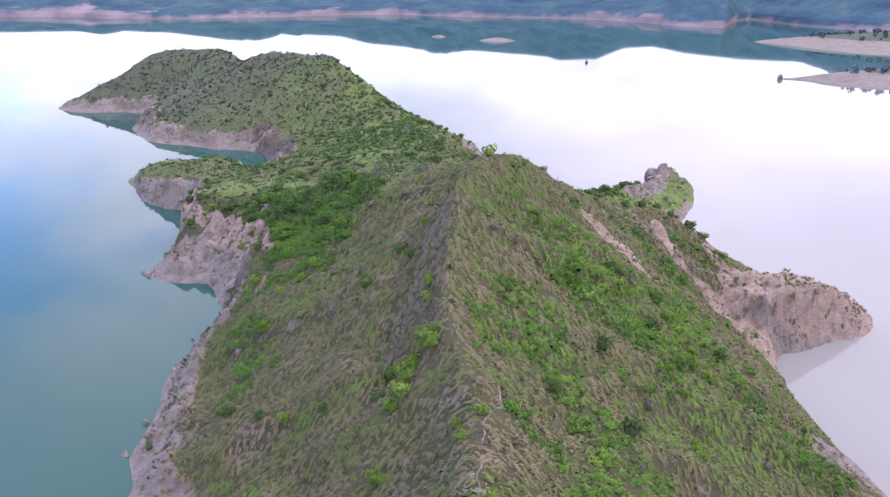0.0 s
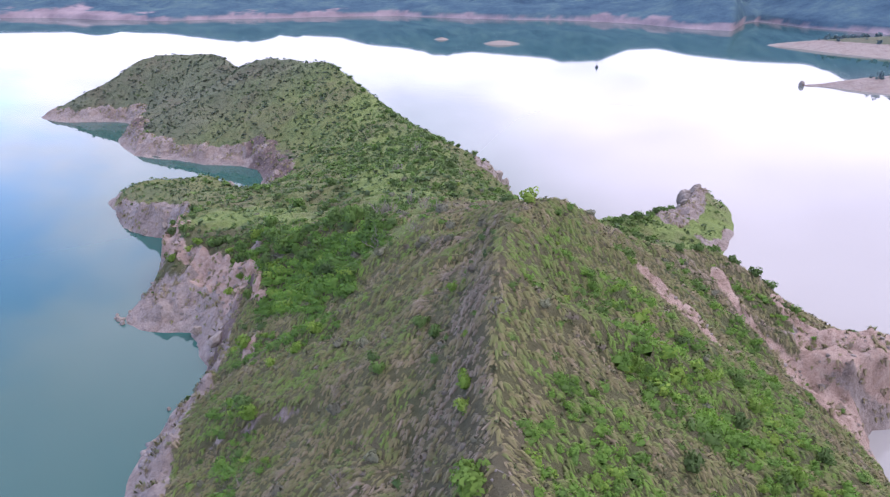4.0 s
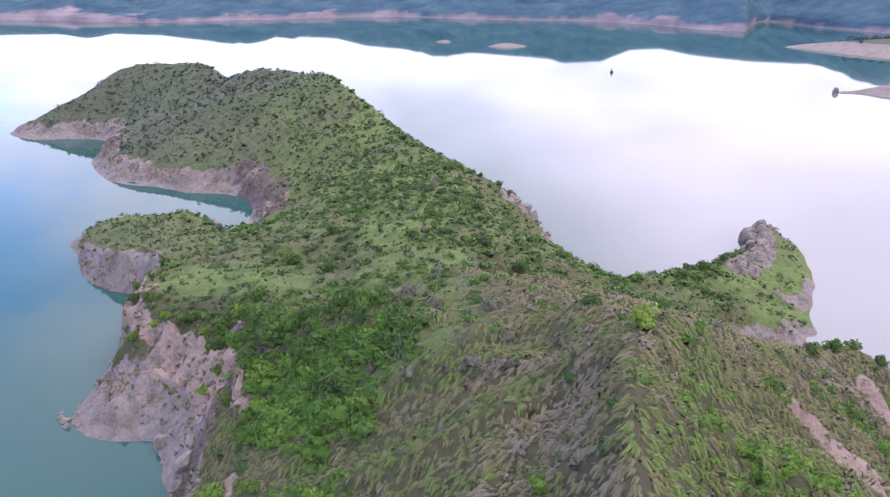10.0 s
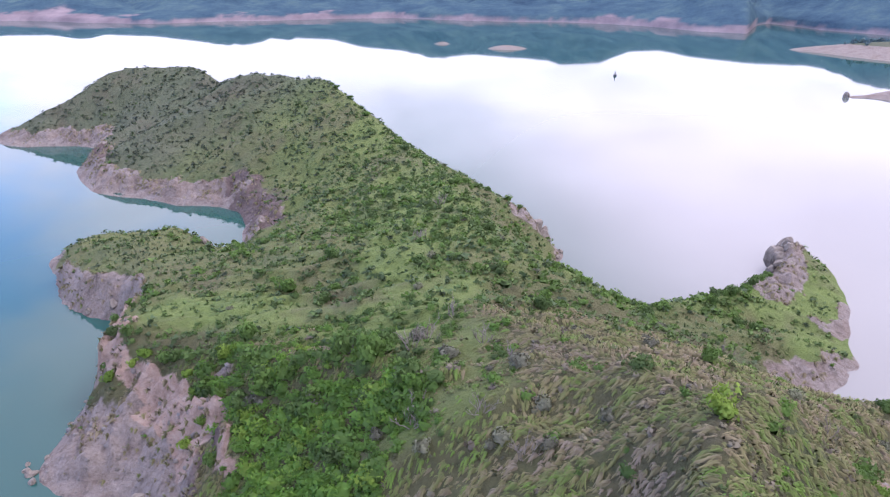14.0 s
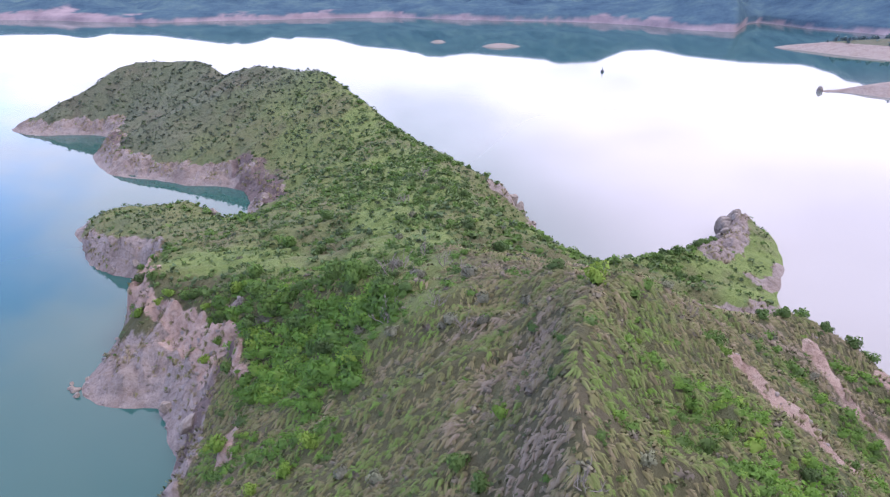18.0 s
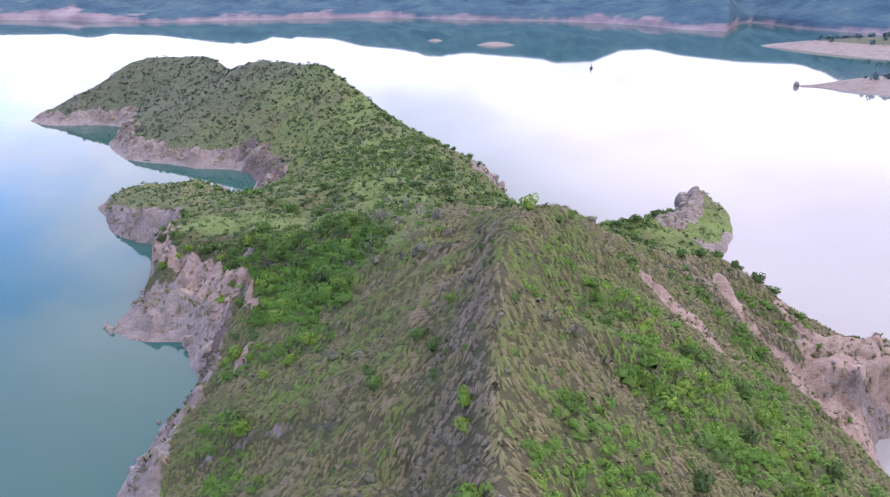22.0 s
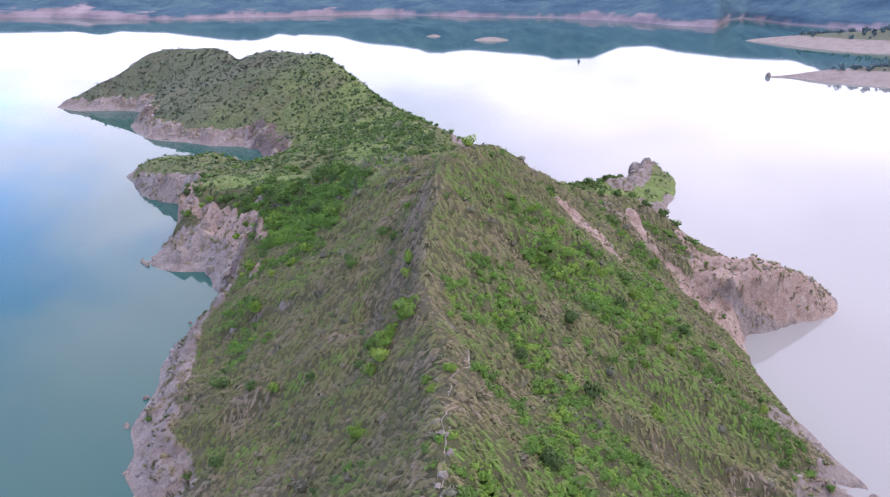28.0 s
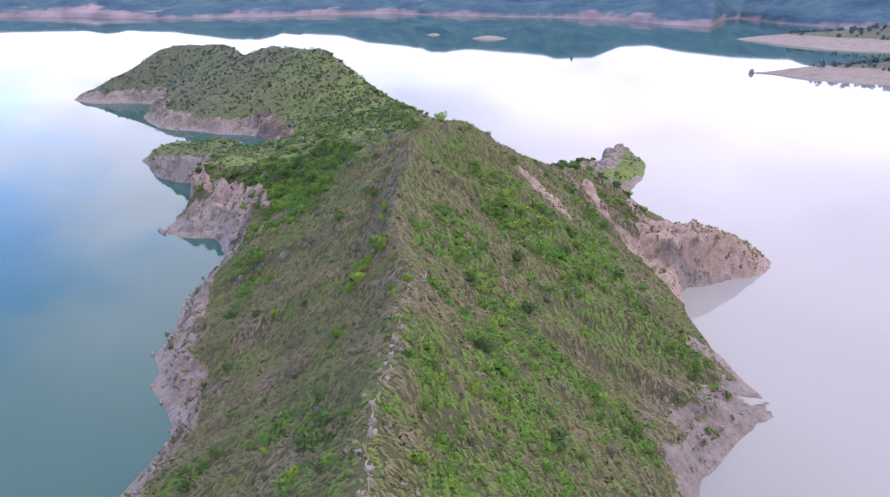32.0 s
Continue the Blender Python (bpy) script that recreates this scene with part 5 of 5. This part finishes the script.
DEAD_AT = [(-13.3, 109.7, 1.7), (-11.8, 112.2, 1.6), (-12.7, 98.1, 1.5), (-12.1, 100.1, 1.4), (-4.3, 102, 1.2), (-4.8, 91, 1.4), (-7.4, 95.6, 1.3), (-10.5, 166.9, 2.0), (-13.6, 150, 1.9), (26.6, 129.2, 1.6), (-9, 118, 1.5), (-6.5, 108, 1.3), (9.5, 47, 1.4), (-12.5, 62, 1.3)]
for spots, kinds in ((LIME_AT, LIME), (LIME_MORE, LIME), (DARK_AT, DARK), (GREY_AT, GREY), (DEAD_AT, DEAD)):
    for sx, sy, sr in spots:
        plant(kinds, sx, sy, sr * rng.uniform(0.92, 1.1), rng.uniform(0.95, 1.2))
for line, kinds, step in ((EAST_SPUR[4:8], DARK, 1.6), (HORN_SPUR[4:9], DARK, 2.4), (SADDLE, DARK, 2.2), (SHOULDER, DARK, 2.4), (CLIFF_EDGE[:6], DARK, 3.5), (HILL_CREST[3:9], DARK, 4.0)):
    for (ax, ay, *_), (bx, by, *_) in zip(line[:-1], line[1:]):
        n = max(1, int(math.hypot(bx - ax, by - ay) / step))
        for k in range(n):
            u = (k + rng.random()) / n
            plant(kinds, float(ax + u * (bx - ax) + rng.normal(0, 0.7)), float(ay + u * (by - ay) + rng.normal(0, 0.7)), rng.uniform(0.5, 1.25), rng.uniform(0.85, 1.2))
for kinds, count, field, lo, hi in ((DARK, 520, lambda x, y: 0.25 + 0.75 * green_field(x, y), 0.5, 1.35), (LIME, 120, lambda x, y: 0.12 + 0.8 * green_field(x, y), 0.35, 0.7), (GREY, 420, lambda x, y: 0.2 + 0.6 * dry_field(x, y), 0.4, 0.95), (DEAD, 36, lambda x, y: 0.3 + 0 * x, 0.6, 1.3)):
    x, y, z = scatter(count, -40, 48, 12, 170, field)
    for sx, sy in zip(x[:66], y[:66]):
        plant(kinds, float(sx), float(sy), rng.uniform(lo, hi), rng.uniform(0.8, 1.15))

for kinds, count, lo, hi in ((DARK, 34, 1.0, 1.9), (LIME, 12, 0.8, 1.3), (GREY, 10, 0.8, 1.3)):
    for k in range(count):
        u = rng.random() * 3
        (ax, ay), (bx, by) = WEST_BELT[int(u)], WEST_BELT[int(u) + 1]
        sx, sy = ax + (u % 1) * (bx - ax) + rng.normal(0, 3.2), ay + (u % 1) * (by - ay) + rng.normal(0, 3.2)
        if float(relief.sample(COVER, sx, sy)) < 0.3:
            plant(kinds, float(sx), float(sy), rng.uniform(lo, hi), rng.uniform(0.9, 1.3))



def trail_strip():
    """The narrow trodden line along the crest, wandering and of uneven width, draped on the ground."""
    pts = np.array(TRAIL, float)
    step = np.concatenate([[0], np.cumsum(np.hypot(*np.diff(pts, axis=0).T))])
    s = np.arange(0, step[-1], 0.3)
    cx, cy = np.interp(s, step, pts[:, 0]), np.interp(s, step, pts[:, 1])
    cx = cx + 0.55 * fbm(s, 0 * s, 3.5, 3, 301) + 0.25 * fbm(s, 0 * s, 1.1, 2, 302)
    half = np.clip(0.05 + 0.12 * fbm(s, 0 * s + 5, 1.8, 3, 303), 0.01, 0.18)
    rows = []
    for off, lift in ((-1.6, -0.12), (-1, 0.02), (0, 0.04), (1, 0.02), (1.6, -0.12)):
        x = cx + off * half
        rows.append(np.stack([x, cy, height_at(x, cy) + lift], 1))
    n = len(s)
    faces = [(i * n + k, i * n + k + 1, (i + 1) * n + k + 1, (i + 1) * n + k) for i in range(4) for k in range(n - 1)]
    me = raw_mesh("trail", np.vstack(rows), np.array(faces)[:, ::-1])
    me.materials.append(TRAIL_SOIL)
    tagged(new("trail", me), "narrow worn trail of pale earth along the grassy crest", "trail", kind="structure")


trail_strip()


# ---- stones ----
def stone_mesh(seed, name="stone", rounds=2):
    r = random.Random(seed)
    bm = bmesh.new()
    bmesh.ops.create_icosphere(bm, subdivisions=rounds, radius=1)
    off = Vector((r.uniform(0, 50), r.uniform(0, 50), r.uniform(0, 50)))
    flat = Vector((r.uniform(0.8, 1.2), r.uniform(0.65, 1.0), r.uniform(0.6, 1.0)))
    cuts = []
    for _ in range(13):
        n = Vector((r.gauss(0, 1), r.gauss(0, 1), r.gauss(0.2, 0.8))).normalized()
        cuts.append((n, r.uniform(0.5, 0.85)))
    for v in bm.verts:
        p = v.co.copy()
        for n, d in cuts:
            over = p.dot(n) - d
            if over > 0:
                p -= n * over
        p *= 1 + 0.12 * noise.noise(p * 2.6 + off)
        v.co = Vector((p.x * flat.x, p.y * flat.y, p.z * flat.z))
    me = bpy.data.meshes.new(name)
    bm.to_mesh(me), bm.free()
    return me


def mesh_arrays(me):
    co = np.empty(len(me.vertices) * 3, np.float32)
    me.vertices.foreach_get("co", co)
    f = np.empty(len(me.polygons) * 3, np.int32)
    me.polygons.foreach_get("vertices", f)
    co = co.reshape(-1, 3)
    return co, f.reshape(-1, 3), np.full(len(me.vertices), 0.5), co / np.linalg.norm(co, axis=1)[:, None]


pebbles = [mesh_arrays(stone_mesh(300 + k, "pebble", 1)) for k in range(5)]
x, y = rng.uniform(-175, 74, 70000), rng.uniform(6, 325, 70000)
z = height_at(x, y)
keep = (z > -0.3) & (rng.random(len(x)) < relief.sample(COVER, x, y) * relief.sample(relief.inside.astype(float), x, y) * np.where(y < 130, 0.7, 0.25))
x, y, z = x[keep], y[keep], z[keep]
tagged(new("rubble", spread_mesh("rubble", pebbles, x, y, z, 0.09 + 0.5 * rng.random(len(x)) ** 5, rng.random(len(x)), 1.0, STONE)), "loose grey rubble on the bare banks", "rubble", kind="stuff")
x = rng.uniform(-1, 5, 1600)
y = rng.uniform(6, 54, 1600)
keep = rng.random(1600) < relief.sample(PALE, x, y)
x, y = x[keep], y[keep]
tagged(new("rubble", spread_mesh("rubble", pebbles, x, y, height_at(x, y), rng.uniform(0.06, 0.2, len(x)), rng.random(len(x)), 0.8, STONE)), "pale stones along the worn crest trail", "rubble", kind="stuff")

BOULDERS = [(-59.3, 117.6, 0.9), (-60.3, 118.2, 0.6), (-58.6, 116.2, 0.7), (-60.8, 119.2, 0.5), (-59.2, 120.5, 0.45), (-59.8, 127.2, 0.55), (-60.0, 132, 0.5), (-61, 150, 0.6), (-66.8, 156.5, 1.0), (-72, 157.4, 0.8), (-76.5, 160, 0.7), (1.4, 16, 0.6), (1.9, 23, 0.45), (1.0, 19.5, 0.4),
            (2.6, 31, 0.4), (43.9, 47, 0.6), (39.7, 43.8, 0.55), (46, 49, 0.6), (50, 50, 0.5), (41.5, 44.5, 0.4), (35.5, 37.5, 0.5), (37, 40, 0.4), (69.5, 98.2, 0.6), (67, 97, 0.5), (1.6, 12.5, 0.5), (0.7, 14, 0.4), (1.3, 17.4, 0.4), (1.9, 26.5, 0.45), (2.2, 29, 0.5), (14.8, 183.5, 1.1), (13.6, 180, 0.8)]
STONES_TOO = [(-40.2, 85, 0.5), (-39.8, 71, 0.6), (-39.8, 64.8, 0.7), (-36, 56, 0.5), (-29.6, 46, 0.5), (-28.3, 42.5, 0.6), (-33, 52, 0.4), (-41.3, 92.5, 0.5), (61, 182, 1.3), (59.5, 180.5, 1.2), (57.5, 177, 1.1), (56, 173, 0.9), (41.5, 156, 0.8), (62.5, 179.5, 1.0)]
shapes = [stone_mesh(320 + k, "boulder", 3) for k in range(6)]
for me in shapes:
    me.materials.append(STONE_SOLID)
    me.polygons.foreach_set("use_smooth", np.full(len(me.polygons), False))
for k, (sx, sy, sr) in enumerate(BOULDERS + STONES_TOO):
    ob = tagged(new("boulder", shapes[k % 6]), "weathered grey boulder " + ("at the water's edge" if float(height_at(sx, sy)) < 3 else "on the worn ridge crest"), "boulder", "boulders")
    ob.matrix_world = pose(sx, sy, max(float(height_at(sx, sy)), -0.1) + 0.12 * sr, rng.uniform(-20, 20), rng.uniform(-20, 20), rng.uniform(0, 360)) @ Matrix.Diagonal((sr, sr, sr, 1))
OUTCROPS = [(54, 169.5, 1.8), (55.5, 172.2, 1.9), (59, 176.6, 2.2), (61, 178.6, 1.8), (52.4, 168, 1.5), (50.4, 165.4, 1.2), (57.8, 174, 2.0), (56.2, 174.5, 3.2), (59.6, 179.5, 3.4), (62.2, 181.6, 2.4), (53.6, 170.5, 2.0), (42.6, 157.4, 1.3), (9.5, 186.5, 3.0), (11.6, 187.5, 2.4), (12.2, 193, 2.6), (-58, 178.5, 2.2), (-44, 112, 1.6), (-38.6, 106, 2.0)]
for k, (sx, sy, sr) in enumerate(OUTCROPS):
    ob = tagged(new("rock_outcrop", shapes[k % 6]), "craggy grey rock outcrop at the edge of the headland", "rock", "rock outcrops")
    ob.matrix_world = pose(sx, sy, max(float(height_at(sx, sy)), 0.0) + 0.05 * sr, rng.uniform(-15, 15), rng.uniform(-15, 15), rng.uniform(0, 360)) @ Matrix.Diagonal((0.85 * sr, 0.75 * sr, 0.9 * sr, 1))
CREST_ROCKS = [(1.5, 11), (1.4, 15), (2.2, 17.5), (1.1, 22), (1.6, 26), (2.3, 29), (2.4, 33), (2.6, 37)]
for k in range(30):
    u = rng.random() ** 1.3 * (len(CREST_ROCKS) - 1.001)
    (ax, ay), (bx, by) = CREST_ROCKS[int(u)], CREST_ROCKS[int(u) + 1]
    sx, sy = ax + (u % 1) * (bx - ax) + rng.normal(-0.5, 0.5), ay + (u % 1) * (by - ay) + rng.normal(0, 0.5)
    sr = 0.12 + 0.28 * rng.random() ** 2.5
    ob = tagged(new("boulder", shapes[k % 6]), "pale weathered rock breaking through the grassy crest", "boulder", "rocks along the crest")
    ob.matrix_world = pose(sx, sy, float(height_at(sx, sy)) + 0.1 * sr, rng.uniform(-25, 25), rng.uniform(-25, 25), rng.uniform(0, 360)) @ Matrix.Diagonal((sr, 1.3 * sr, 0.9 * sr, 1))
tip_rock = tagged(new("boulder", shapes[2]), "lone grey rock at the tip of the far spit", "boulder")
tip_rock.matrix_world = pose(180.5, 368.5, 0.8, 0, 0, 30) @ Matrix.Diagonal((2.2, 2.0, 1.7, 1))

# ---- far growth ----
def woods(name, label, count, spot, lo, hi, templates, tall=1.2):
    x, y, z = spot(count)
    tone = np.clip(0.35 + rng.normal(0, 0.18, len(x)), 0, 1)
    tagged(new(name, spread_mesh(name, templates, x, y, z, rng.uniform(lo, hi, len(x)), tone, tall, HAZY_LEAF)), label, "woods", kind="stuff")


def spit_places(r, floor):
    def spot(count):
        ny, nx = r.z.shape
        x = rng.uniform(r.x0, r.x0 + r.cell * (nx - 1), count)
        y = rng.uniform(r.y0, r.y0 + r.cell * (ny - 1), count)
        z = r.sample(r.z, x, y)
        keep = (z > floor) & (rng.random(count) < 0.35 + 0.6 * fbm(x, y, 18, 3, 5))
        return x[keep], y[keep], z[keep]
    return spot


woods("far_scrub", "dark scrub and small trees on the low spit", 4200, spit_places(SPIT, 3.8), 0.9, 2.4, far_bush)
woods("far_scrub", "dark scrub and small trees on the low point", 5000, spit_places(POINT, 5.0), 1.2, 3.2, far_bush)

# ---- channel buoy ----
def buoy(x, y):
    base = new("buoy")
    bm = bmesh.new()
    tube(bm, [Vector((0, 0, -0.5)), Vector((0, 0, 0.1)), Vector((0, 0, 0.7)), Vector((0, 0, 0.9))], 1.1, 0.8, 16)
    me = bpy.data.meshes.new("float")
    bm.to_mesh(me), bm.free()
    part("float", me, DARK_PAINT, base, "dark round float")
    bm = bmesh.new()
    tube(bm, [Vector((0, 0, 0.8)), Vector((0, 0, 1.8)), Vector((0, 0, 3.0))], 0.3, 0.12, 8)
    me = bpy.data.meshes.new("mast")
    bm.to_mesh(me), bm.free()
    part("mast", me, DARK_PAINT, base, "dark upright mast")
    base.location = (x, y, 0)
    tagged(base, "small dark buoy floating on the open lake", "buoy")


buoy(89.0, 440.0)
